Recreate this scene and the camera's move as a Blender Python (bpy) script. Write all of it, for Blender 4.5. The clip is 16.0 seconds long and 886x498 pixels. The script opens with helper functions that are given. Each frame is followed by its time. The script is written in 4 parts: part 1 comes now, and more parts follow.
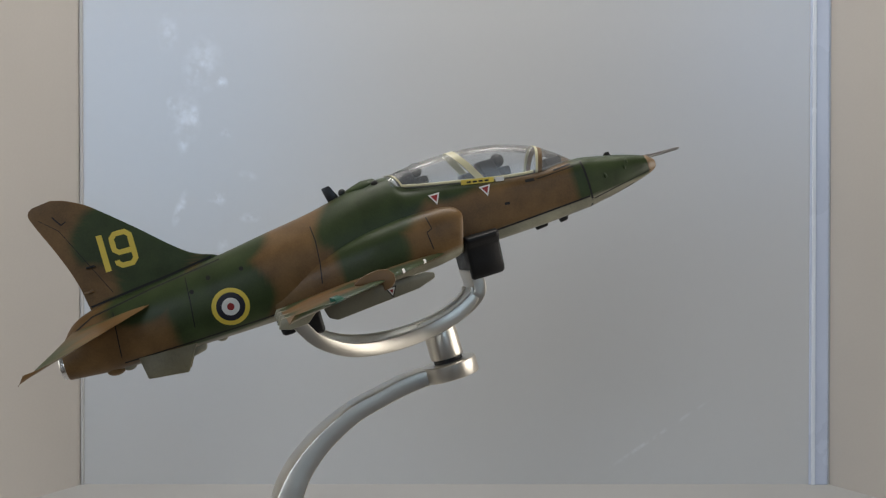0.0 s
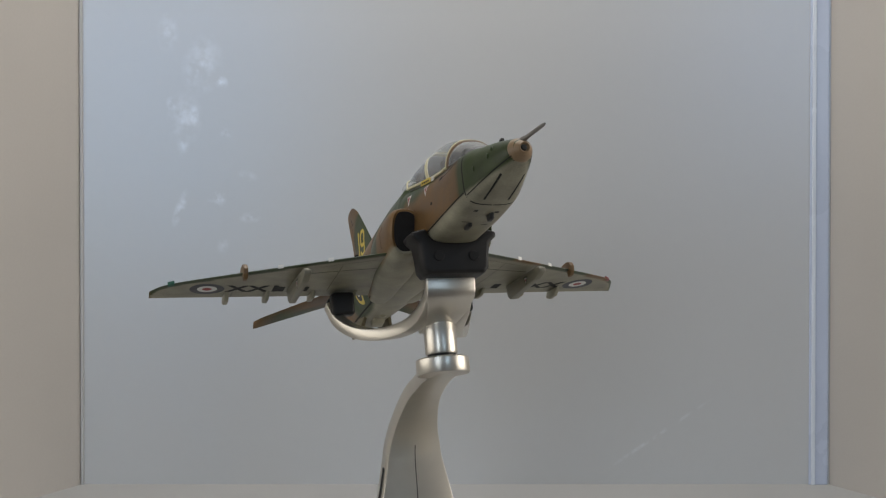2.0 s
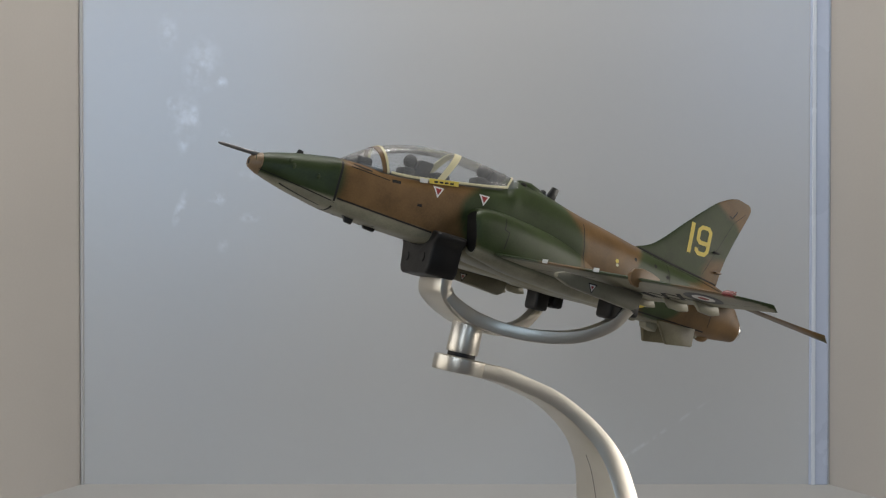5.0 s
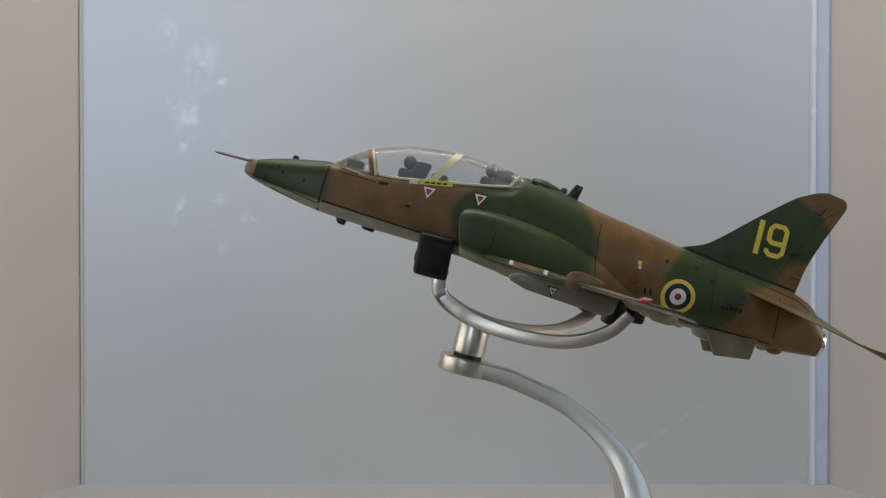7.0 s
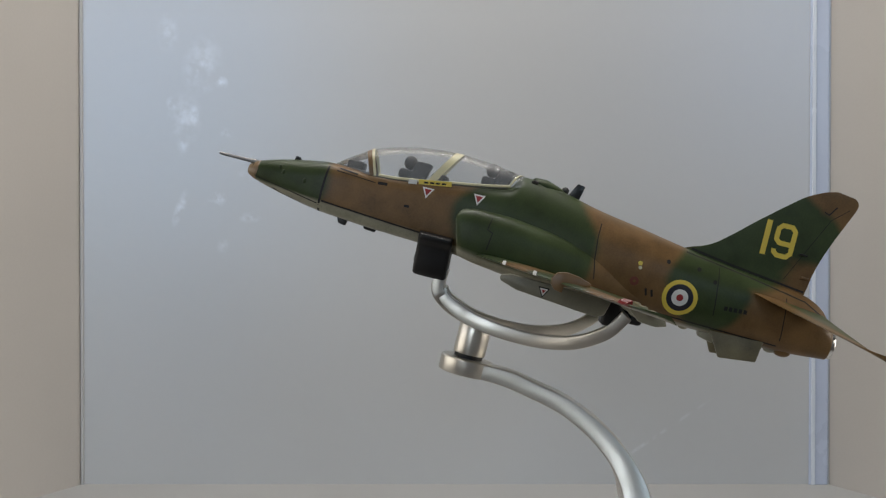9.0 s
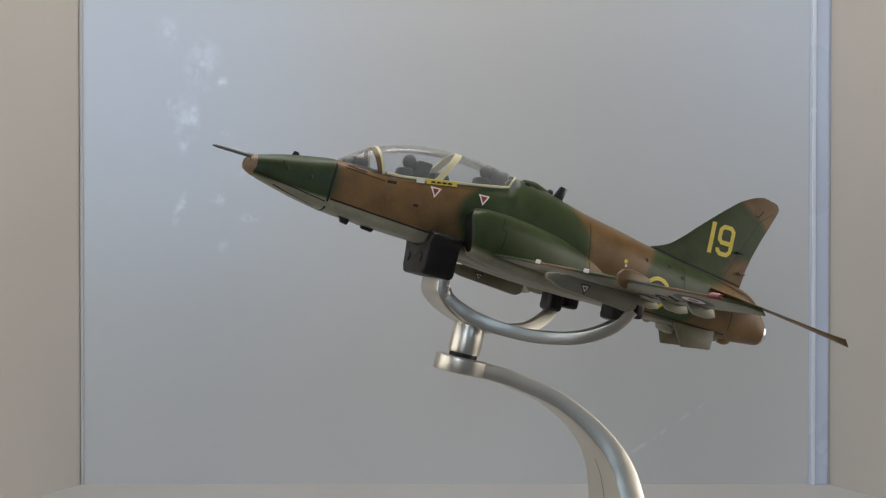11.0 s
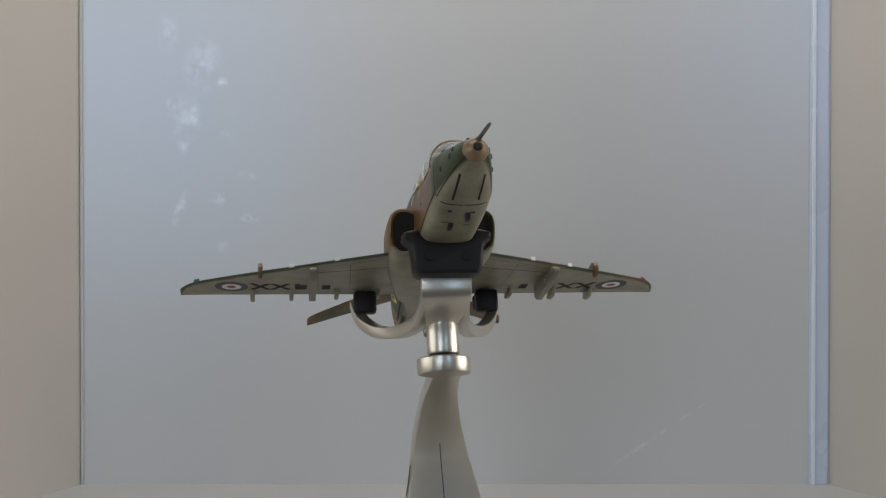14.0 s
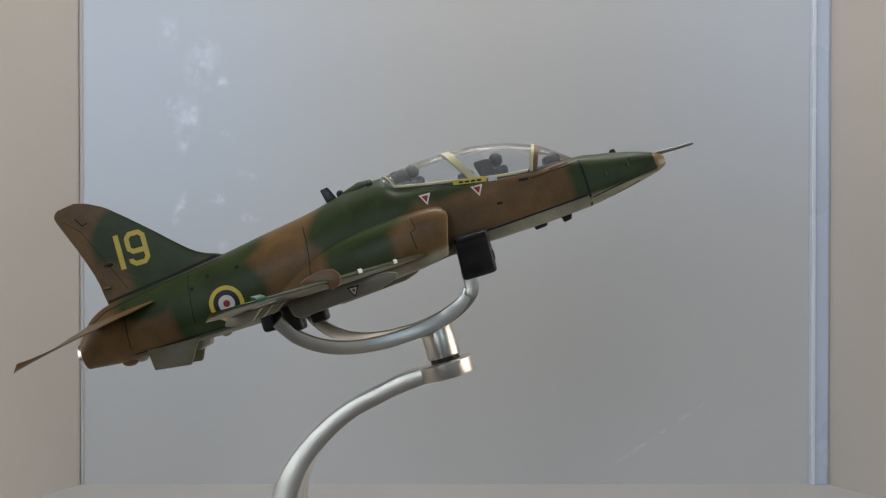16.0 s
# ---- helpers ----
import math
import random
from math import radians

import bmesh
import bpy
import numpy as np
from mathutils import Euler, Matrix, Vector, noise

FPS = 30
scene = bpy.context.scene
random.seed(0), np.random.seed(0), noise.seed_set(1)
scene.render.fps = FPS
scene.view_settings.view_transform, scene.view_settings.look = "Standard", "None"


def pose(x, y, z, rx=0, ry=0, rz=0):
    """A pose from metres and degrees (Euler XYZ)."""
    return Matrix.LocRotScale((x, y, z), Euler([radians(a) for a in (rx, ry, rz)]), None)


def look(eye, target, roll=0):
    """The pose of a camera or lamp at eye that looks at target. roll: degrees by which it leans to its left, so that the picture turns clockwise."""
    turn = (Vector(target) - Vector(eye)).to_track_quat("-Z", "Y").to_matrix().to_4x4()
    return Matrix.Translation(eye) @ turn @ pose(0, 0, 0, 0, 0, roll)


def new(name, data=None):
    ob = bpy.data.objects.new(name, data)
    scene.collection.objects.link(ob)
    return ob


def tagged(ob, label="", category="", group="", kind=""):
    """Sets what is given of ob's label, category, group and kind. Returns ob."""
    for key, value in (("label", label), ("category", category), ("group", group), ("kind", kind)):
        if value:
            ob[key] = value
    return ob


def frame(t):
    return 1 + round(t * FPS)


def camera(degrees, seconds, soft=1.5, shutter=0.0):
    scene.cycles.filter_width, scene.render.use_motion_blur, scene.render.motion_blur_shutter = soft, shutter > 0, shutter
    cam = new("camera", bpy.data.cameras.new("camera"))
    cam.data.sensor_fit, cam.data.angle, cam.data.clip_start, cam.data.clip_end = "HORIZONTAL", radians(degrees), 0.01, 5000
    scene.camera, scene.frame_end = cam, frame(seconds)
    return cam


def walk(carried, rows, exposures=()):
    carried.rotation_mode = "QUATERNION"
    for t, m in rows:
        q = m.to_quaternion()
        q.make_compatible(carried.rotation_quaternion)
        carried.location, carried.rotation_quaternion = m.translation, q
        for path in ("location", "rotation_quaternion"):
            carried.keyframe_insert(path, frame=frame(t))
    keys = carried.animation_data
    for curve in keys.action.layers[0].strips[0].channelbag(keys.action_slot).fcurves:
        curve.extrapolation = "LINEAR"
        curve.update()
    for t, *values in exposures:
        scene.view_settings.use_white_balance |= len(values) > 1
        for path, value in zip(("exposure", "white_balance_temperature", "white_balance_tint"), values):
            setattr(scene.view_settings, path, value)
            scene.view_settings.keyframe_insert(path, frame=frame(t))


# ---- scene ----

# camera: hand-held phone held still in front of the turntable
AX_Z = 0.105                     # height of the model's pitch axis over the box floor
EYE = (-0.0026, -0.2557, AX_Z - 0.0029)
cam = camera(44.6, 16.0, soft=1.25)
AIM = (EYE[0], EYE[1] + 1.0, EYE[2] - 0.0122)
walk(cam, [(0, look(EYE, AIM)), (16.0, look(EYE, AIM))], exposures=[(0, -0.02), (1.0, -0.02), (2.0, -0.11), (3.0, -0.13), (4.0, -0.15), (6.5, -0.06), (8.0, -0.03), (9.0, -0.03), (12.5, -0.06), (14.0, -0.12), (15.0, -0.14), (15.5, -0.12), (16.0, -0.06)])

# ---- light: daylight from windows on both sides and behind the camera ----
world = bpy.data.worlds.new("world")
scene.world = world
world.use_nodes = True
wn = world.node_tree
sky = wn.nodes.new("ShaderNodeTexSky")
sky.sky_type, sky.sun_disc = "NISHITA", False
sky.sun_elevation, sky.sun_rotation = radians(35), radians(200)
wn.links.new(sky.outputs[0], wn.nodes["Background"].inputs[0])
wn.nodes["Background"].inputs[1].default_value = 0.08


def window_light(name, eye, target, w, h, power, colour):
    d = bpy.data.lights.new(name, "AREA")
    d.shape, d.size, d.size_y, d.energy, d.color = "RECTANGLE", w, h, power, colour
    ob = new(name, d)
    ob.matrix_world = look(eye, target)
    return ob


window_light("daylight_left", (-1.79, -0.3, 0.30), (0, -0.3, 0.30), 1.8, 1.1, 10.6, (1.0, 0.94, 0.86))
window_light("daylight_right", (1.79, -0.1, 0.30), (0, -0.1, 0.30), 1.3, 1.1, 19.5, (1.0, 0.93, 0.84))
window_light("daylight_back_left", (-0.80, -2.19, 0.60), (-0.80, 0, 0.60), 0.76, 1.04, 7.9, (0.70, 0.84, 1.0))
window_light("daylight_back_right", (0.95, -2.19, 0.74), (0.95, 0, 0.74), 0.42, 0.80, 3.9, (0.58, 0.78, 1.0))
window_light("ceiling_lamp", (0, -0.10, 1.70), (0, -0.10, 0), 0.8, 0.6, 6.5, (1.0, 0.98, 0.95))
# added lamp out of view: brightens the back panel towards its top
window_light("added_panel_lamp", (0, 0.07, 0.43), (0, 0.15, 0.10), 0.26, 0.04, 0.71, (1.0, 0.97, 0.93))

# ---- materials ----
MATS = {}


def mat(name, colour, rough=0.5, metal=0.0, vary=0.12, scale=400.0, bump=0.1, coat=0.0, grain=2500.0, even=False):
    """Paint, plastic or metal with blotches and fine grain; scale in waves a metre."""
    m = bpy.data.materials.new(name)
    m.use_nodes = True
    nt = m.node_tree
    b = nt.nodes["Principled BSDF"]
    b.inputs["Roughness"].default_value = rough
    b.inputs["Metallic"].default_value = metal
    b.inputs["Coat Weight"].default_value = coat
    co = nt.nodes.new("ShaderNodeTexCoord")
    n1 = nt.nodes.new("ShaderNodeTexNoise")
    n1.inputs["Scale"].default_value, n1.inputs["Detail"].default_value = scale, 5
    n2 = nt.nodes.new("ShaderNodeTexNoise")
    n2.inputs["Scale"].default_value, n2.inputs["Detail"].default_value = grain, 3
    nt.links.new(co.outputs["Object"], n1.inputs["Vector"])
    nt.links.new(co.outputs["Object"], n2.inputs["Vector"])
    add = nt.nodes.new("ShaderNodeMath")
    add.operation = "MULTIPLY_ADD"
    add.inputs[1].default_value = 0.35
    nt.links.new(n2.outputs[0], add.inputs[0])
    nt.links.new(n1.outputs[0], add.inputs[2])
    mr = nt.nodes.new("ShaderNodeMapRange")
    mr.inputs[1].default_value, mr.inputs[2].default_value = 0.35, 1.0
    mr.inputs[3].default_value, mr.inputs[4].default_value = 1 - vary, 1 + vary
    nt.links.new(add.outputs[0], mr.inputs[0])
    mul = nt.nodes.new("ShaderNodeVectorMath")
    mul.operation = "SCALE"
    mul.inputs[0].default_value = colour[:3]
    nt.links.new(mr.outputs[0], mul.inputs["Scale"])
    nt.links.new(mul.outputs[0], b.inputs["Base Color"])
    r2 = nt.nodes.new("ShaderNodeMapRange")
    r2.inputs[1].default_value, r2.inputs[2].default_value = 0.3, 0.8
    r2.inputs[3].default_value, r2.inputs[4].default_value = max(0.03, rough - 0.08), min(1, rough + 0.08)
    nt.links.new(n1.outputs[0], r2.inputs[0])
    if not even:
        nt.links.new(r2.outputs[0], b.inputs["Roughness"])
    if bump:
        bp = nt.nodes.new("ShaderNodeBump")
        bp.inputs["Strength"].default_value, bp.inputs["Distance"].default_value = bump, 0.0002
        nt.links.new(n2.outputs[0], bp.inputs["Height"])
        nt.links.new(bp.outputs[0], b.inputs["Normal"])
    MATS[name] = m
    return m, nt, b, mul


GREEN = (0.034, 0.050, 0.016)
BROWN = (0.152, 0.085, 0.032)
GREY = (0.270, 0.252, 0.182)
mat("camouflage", GREEN, 0.43, vary=0.42, scale=160, bump=0.06)


def camo_nodes():
    """Green and brown after the mask 'camo', grey after the mask 'belly', both painted per vertex."""
    nt = MATS["camouflage"].node_tree
    scale = [n for n in nt.nodes if n.type == "VECT_MATH"][0]
    a1, a2 = nt.nodes.new("ShaderNodeAttribute"), nt.nodes.new("ShaderNodeAttribute")
    a1.attribute_name, a2.attribute_name = "camo", "belly"
    m1, m2 = nt.nodes.new("ShaderNodeMix"), nt.nodes.new("ShaderNodeMix")
    m1.data_type = m2.data_type = "RGBA"
    m1.inputs[6].default_value, m1.inputs[7].default_value = (*BROWN, 1), (*GREEN, 1)
    m2.inputs[7].default_value = (*GREY, 1)
    nt.links.new(a1.outputs["Fac"], m1.inputs[0])
    nt.links.new(a2.outputs["Fac"], m2.inputs[0])
    nt.links.new(m1.outputs[2], m2.inputs[6])
    nt.links.new(m2.outputs[2], scale.inputs[0])


camo_nodes()
MATS["camouflage"].node_tree.nodes["Principled BSDF"].inputs["Specular IOR Level"].default_value = 0.3
mat("grey_paint", GREY, 0.42, vary=0.2, scale=140, bump=0.06)
# GREY darkened for the pylons: the shade on their sides is in the colour
mat("shaded_grey", (0.185, 0.172, 0.125), 0.45, vary=0.2, scale=140, bump=0.06)
mat("brown_paint", BROWN, 0.42, vary=0.12, scale=300, bump=0.06)
mat("tan_paint", (0.25, 0.165, 0.09), 0.42, vary=0.3, scale=260, bump=0.08)
mat("black_rubber", (0.010, 0.009, 0.009), 0.5, vary=0.25, scale=250, bump=0.15)
mat("black_plastic", (0.012, 0.012, 0.012), 0.35, vary=0.2)
MATS["black_rubber"].node_tree.nodes["Principled BSDF"].inputs["Specular IOR Level"].default_value = 0.3
mat("panel_ink", (0.006, 0.0055, 0.005), 0.75, vary=0.2)
mat("line_grey", (0.085, 0.08, 0.06), 0.6, vary=0.2)
mat("duct_black", (0.010, 0.008, 0.007), 0.8, vary=0.2)
mat("cockpit_grey", (0.020, 0.020, 0.019), 0.6, vary=0.2)
mat("cockpit_deck", (0.17, 0.17, 0.16), 0.6, vary=0.2)
mat("seat_black", (0.010, 0.010, 0.011), 0.5, vary=0.2)
mat("cream_paint", (0.62, 0.57, 0.36), 0.4, vary=0.06)
mat("yellow_paint", (0.68, 0.52, 0.07), 0.45, vary=0.08, bump=0.0)
mat("white_paint", (0.72, 0.71, 0.68), 0.45, vary=0.06, bump=0.0)
mat("red_paint", (0.30, 0.025, 0.025), 0.45, vary=0.1, bump=0.0)
mat("faded_red", (0.15, 0.035, 0.02), 0.5, vary=0.2)
mat("navy_paint", (0.012, 0.012, 0.022), 0.45, vary=0.1, bump=0.0)
mat("green_lens", (0.006, 0.075, 0.045), 0.45, vary=0.1, bump=0.0)
mat("red_lens", (0.17, 0.009, 0.009), 0.4, vary=0.1, bump=0.0)
mat("probe_steel", (0.22, 0.21, 0.20), 0.35, metal=0.7, vary=0.1)
mat("bright_steel", (0.75, 0.74, 0.72), 0.25, metal=1.0, vary=0.06)
mat("satin_aluminium", (0.64, 0.605, 0.54), 0.34, metal=0.9, vary=0.04, scale=150, bump=0.08, grain=5000, even=True)
mat("white_board", (0.49, 0.455, 0.415), 0.75, vary=0.05, scale=14, bump=0.1, grain=900)
mat("back_panel", (0.61, 0.59, 0.56), 0.32, vary=0.02, scale=5, bump=0.0, grain=300, even=True)
MATS["back_panel"].node_tree.nodes["Principled BSDF"].inputs["Specular IOR Level"].default_value = 1.0
MATS["back_panel"].node_tree.nodes["Principled BSDF"].inputs["IOR"].default_value = 1.65
MATS["back_panel"].node_tree.nodes["Principled BSDF"].inputs["Specular Tint"].default_value = (0.46, 0.70, 1.0, 1)
mat("acrylic_highlight", (0.74, 0.78, 0.85), 0.3, vary=0.05, scale=20, bump=0.0)
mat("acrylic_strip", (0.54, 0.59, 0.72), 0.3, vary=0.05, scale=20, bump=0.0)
mat("corner_shade", (0.52, 0.51, 0.51), 0.6, vary=0.08, scale=30, bump=0.0)
mat("box_floor", (0.42, 0.415, 0.405), 0.8, vary=0.05, scale=20, bump=0.05)
mat("table_top", (0.055, 0.042, 0.032), 0.5, vary=0.25, scale=9, bump=0.08, grain=220)
mat("room_paint", (0.15, 0.145, 0.14), 0.85, vary=0.05, scale=3, bump=0.05, grain=80)
mat("room_floor", (0.22, 0.17, 0.12), 0.6, vary=0.2, scale=4, bump=0.05, grain=60)


def glass_material():
    m = bpy.data.materials.new("canopy_glass")
    m.use_nodes = True
    nt = m.node_tree
    nt.nodes.remove(nt.nodes["Principled BSDF"])
    tr, gl = nt.nodes.new("ShaderNodeBsdfTransparent"), nt.nodes.new("ShaderNodeBsdfGlossy")
    tr.inputs[0].default_value = (0.92, 0.93, 0.94, 1)
    gl.inputs["Roughness"].default_value = 0.22
    fr, mx = nt.nodes.new("ShaderNodeFresnel"), nt.nodes.new("ShaderNodeMixShader")
    fr.inputs[0].default_value = 1.5
    nt.links.new(fr.outputs[0], mx.inputs[0])
    nt.links.new(tr.outputs[0], mx.inputs[1])
    nt.links.new(gl.outputs[0], mx.inputs[2])
    # white diffuse share stands in for pale reflections on the glass
    sheen, m2 = nt.nodes.new("ShaderNodeBsdfDiffuse"), nt.nodes.new("ShaderNodeMixShader")
    sheen.inputs[0].default_value = (0.8, 0.8, 0.8, 1)
    m2.inputs[0].default_value = 0.15
    nt.links.new(mx.outputs[0], m2.inputs[1])
    nt.links.new(sheen.outputs[0], m2.inputs[2])
    nt.links.new(m2.outputs[0], nt.nodes["Material Output"].inputs[0])
    MATS["canopy_glass"] = m


glass_material()


PALE_MARKS = ((-0.0932, 0.1648, 3.0, 3.0, 0, 0.54), (-0.0952, 0.1170, 4.6, 3.6, -25, 0.60), (-0.1103, 0.1135, 2.4, 8.5, 20, 0.48), (-0.0818, 0.1095, 5.0, 2.6, 0, 0.36), (-0.0823, 0.1265, 5.0, 2.6, 15, 0.21), (-0.1043, 0.1513, 2.2, 4.5, 0, 0.36), (-0.1136, 0.1564, 2.6, 3.2, 0, 0.36), (-0.0916, 0.1443, 3.6, 2.4, 10, 0.30), (-0.1090, 0.1385, 3.0, 5.0, 0, 0.24), (-0.0927, 0.0980, 3.0, 4.0, 30, 0.18), (-0.1010, 0.1720, 9.0, 14.0, 10, 0.27), (-0.1085, 0.1500, 8.0, 12.0, 0, 0.27), (-0.1150, 0.1850, 5.0, 9.0, 0, 0.24), (0.0845, 0.0195, 1.0, 30.0, 56, 0.27))


def pale_mark_nodes():
    """Pale marks and a thin streak on the panel: lighter, soft at the rim, broken by noise."""
    nt = MATS["back_panel"].node_tree
    co, no, mp = nt.nodes.new("ShaderNodeTexCoord"), nt.nodes.new("ShaderNodeTexNoise"), nt.nodes.new("ShaderNodeMapRange")
    no.inputs["Scale"].default_value, no.inputs["Detail"].default_value = 260, 3
    mp.inputs[1].default_value, mp.inputs[2].default_value = 0.38, 0.68
    nt.links.new(co.outputs["Object"], no.inputs[0])
    nt.links.new(no.outputs[0], mp.inputs[0])
    total = None
    for px, pz, w, h, turn, k in PALE_MARKS:
        ma, gr, mu = nt.nodes.new("ShaderNodeMapping"), nt.nodes.new("ShaderNodeTexGradient"), nt.nodes.new("ShaderNodeMath")
        ma.vector_type, gr.gradient_type, mu.operation = "TEXTURE", "SPHERICAL", "MULTIPLY_ADD"
        ma.inputs[1].default_value = (px, 0.187, pz)
        ma.inputs[2].default_value = (0, radians(turn), 0)
        ma.inputs[3].default_value = (w * 0.001, 0.1, h * 0.001)
        mu.inputs[1].default_value = 1.9 * k
        mu.inputs[2].default_value = 0
        nt.links.new(co.outputs["Object"], ma.inputs[0])
        nt.links.new(ma.outputs[0], gr.inputs[0])
        nt.links.new(gr.outputs[1], mu.inputs[0])
        if total:
            nt.links.new(total.outputs[0], mu.inputs[2])
        total = mu
    fac, mix = nt.nodes.new("ShaderNodeMath"), nt.nodes.new("ShaderNodeMix")
    fac.operation = "MULTIPLY"
    mix.data_type = "RGBA"
    mix.inputs[7].default_value = (0.96, 0.97, 1.0, 1)
    nt.links.new(total.outputs[0], fac.inputs[0])
    nt.links.new(mp.outputs[0], fac.inputs[1])
    nt.links.new(fac.outputs[0], mix.inputs[0])
    b = nt.nodes["Principled BSDF"]
    nt.links.new(b.inputs["Base Color"].links[0].from_socket, mix.inputs[6])
    nt.links.new(mix.outputs[2], b.inputs["Base Color"])


pale_mark_nodes()

# ---- mesh helpers (lengths in millimetres, scaled on linking) ----
MM = 0.001


def part(name, bm, material, parent=None, label="", smooth=True, mm=True, shift=(0, 0, 0)):
    if mm:
        bmesh.ops.scale(bm, vec=(MM, MM, MM), verts=bm.verts)
    if any(shift):
        bmesh.ops.translate(bm, vec=shift, verts=bm.verts)
    bmesh.ops.recalc_face_normals(bm, faces=bm.faces)
    me = bpy.data.meshes.new(name)
    bm.to_mesh(me)
    bm.free()
    for p in me.polygons:
        p.use_smooth = smooth
    if smooth:
        me.set_sharp_from_angle(angle=radians(40))
    me.materials.append(MATS[material])
    ob = new(name, me)
    if parent is not None:
        ob.parent = parent
    if label:
        tagged(ob, label)
    return ob


def curve_at(table, x, col):
    """Smooth value of a column of a station table at x (stations run from nose to tail)."""
    xs = [r[0] for r in table]
    ys = [r[col] for r in table]
    if x >= xs[0]:
        return ys[0]
    if x <= xs[-1]:
        return ys[-1]
    k = next(i for i in range(len(xs) - 1) if xs[i + 1] <= x)
    h = xs[k] - xs[k + 1]
    t = (xs[k] - x) / h

    def slope(i):
        if i == 0 or i == len(xs) - 1:
            j = 0 if i == 0 else len(xs) - 2
            return (ys[j + 1] - ys[j]) / (xs[j] - xs[j + 1])
        d0 = (ys[i] - ys[i - 1]) / (xs[i - 1] - xs[i])
        d1 = (ys[i + 1] - ys[i]) / (xs[i] - xs[i + 1])
        return 0 if d0 * d1 <= 0 else 2 * d0 * d1 / (d0 + d1)

    m0, m1 = slope(k) * h, slope(k + 1) * h
    return ((2 * t**3 - 3 * t**2 + 1) * ys[k] + (t**3 - 2 * t**2 + t) * m0 + (3 * t**2 - 2 * t**3) * ys[k + 1] + (t**3 - t**2) * m1)


def rings(bm, loops, closed=True, cap=True):
    """Skin a row of equal vertex loops."""
    vs = [[bm.verts.new(p) for p in l] for l in loops]
    n = len(vs[0])
    for a, b in zip(vs, vs[1:]):
        for i in range(n if closed else n - 1):
            bm.faces.new((a[i], a[(i + 1) % n], b[(i + 1) % n], b[i]))
    if cap and closed:
        bm.faces.new(vs[0])
        bm.faces.new(vs[-1][::-1])
    return vs


def sgn(v, e):
    return math.copysign(abs(v) ** e, v)


def box(bm, x0, x1, y0, y1, z0, z1, bevel=0.0, seg=2):
    r = bmesh.ops.create_cube(bm, size=1.0)
    for v in r["verts"]:
        v.co = ((x0 + x1) / 2 + v.co.x * (x1 - x0), (y0 + y1) / 2 + v.co.y * (y1 - y0), (z0 + z1) / 2 + v.co.z * (z1 - z0))
    if bevel:
        es = list({e for v in r["verts"] for e in v.link_edges})
        bmesh.ops.bevel(bm, geom=es, offset=bevel, segments=seg, affect="EDGES", profile=0.5)


def plate(bm, outline, s0, s1, bevel=0.0):
    """A plate of the outline [(a, u)], between the lateral places s0 and s1."""
    l0 = [bm.verts.new((s0, -a, u)) for a, u in outline]
    l1 = [bm.verts.new((s1, -a, u)) for a, u in outline]
    n = len(l0)
    fs = [bm.faces.new(l0), bm.faces.new(l1[::-1])]
    for i in range(n):
        fs.append(bm.faces.new((l0[i], l1[i], l1[(i + 1) % n], l0[(i + 1) % n])))
    bmesh.ops.recalc_face_normals(bm, faces=fs)
    if bevel:
        bmesh.ops.bevel(bm, geom=[e for e in bm.edges], offset=bevel, segments=2, affect="EDGES", profile=0.5)


def bar(bm, path, section):
    """A bar along 3D points; section(i) gives [(side, up)] offsets. side is the local lateral axis."""
    loops = []
    pts = [Vector(p) for p in path]
    for i, p in enumerate(pts):
        d = (pts[min(i + 1, len(pts) - 1)] - pts[max(i - 1, 0)]).normalized()
        side = Vector((1, 0, 0))
        side = (side - d * side.dot(d)).normalized()
        up = side.cross(d)
        loops.append([p + side * x + up * y for x, y in section(i)])
    return rings(bm, loops)


def rounded_rect(w, h, r, k=3):
    out = []
    for cx, cy, a0 in ((w / 2 - r, h / 2 - r, 0), (-w / 2 + r, h / 2 - r, 90), (-w / 2 + r, -h / 2 + r, 180), (w / 2 - r, -h / 2 + r, 270)):
        for j in range(k + 1):
            a = radians(a0 + 90 * j / k)
            out.append((cx + r * math.cos(a), cy + r * math.sin(a)))
    return out


def smooth_path(pts, n):
    """Points along a Catmull-Rom curve."""
    pts = [Vector(p) for p in pts]
    ext = [pts[0] * 2 - pts[1]] + pts + [pts[-1] * 2 - pts[-2]]
    out = []
    m = len(pts) - 1
    for j in range(n + 1):
        x = j / n * m
        k = min(int(x), m - 1)
        t = x - k
        p0, p1, p2, p3 = ext[k:k + 4]
        out.append(0.5 * (2 * p1 + (p2 - p0) * t + (2 * p0 - 5 * p1 + 4 * p2 - p3) * t * t + (3 * p1 - p0 - 3 * p2 + p3) * t**3))
    return out


# ---- the box: back panel, side boards, floor; the room that closes the place ----
BX0, BX1, BY = -0.151, 0.1560, 0.187


def slab(name, x0, x1, y0, y1, z0, z1, material, label, category, bevel=0.0, turn=None):
    bm = bmesh.new()
    box(bm, x0, x1, y0, y1, z0, z1, bevel)
    ob = part(name, bm, material, mm=False, smooth=False)
    if turn:
        ob.matrix_world = turn
    return tagged(ob, label, category, kind="structure")


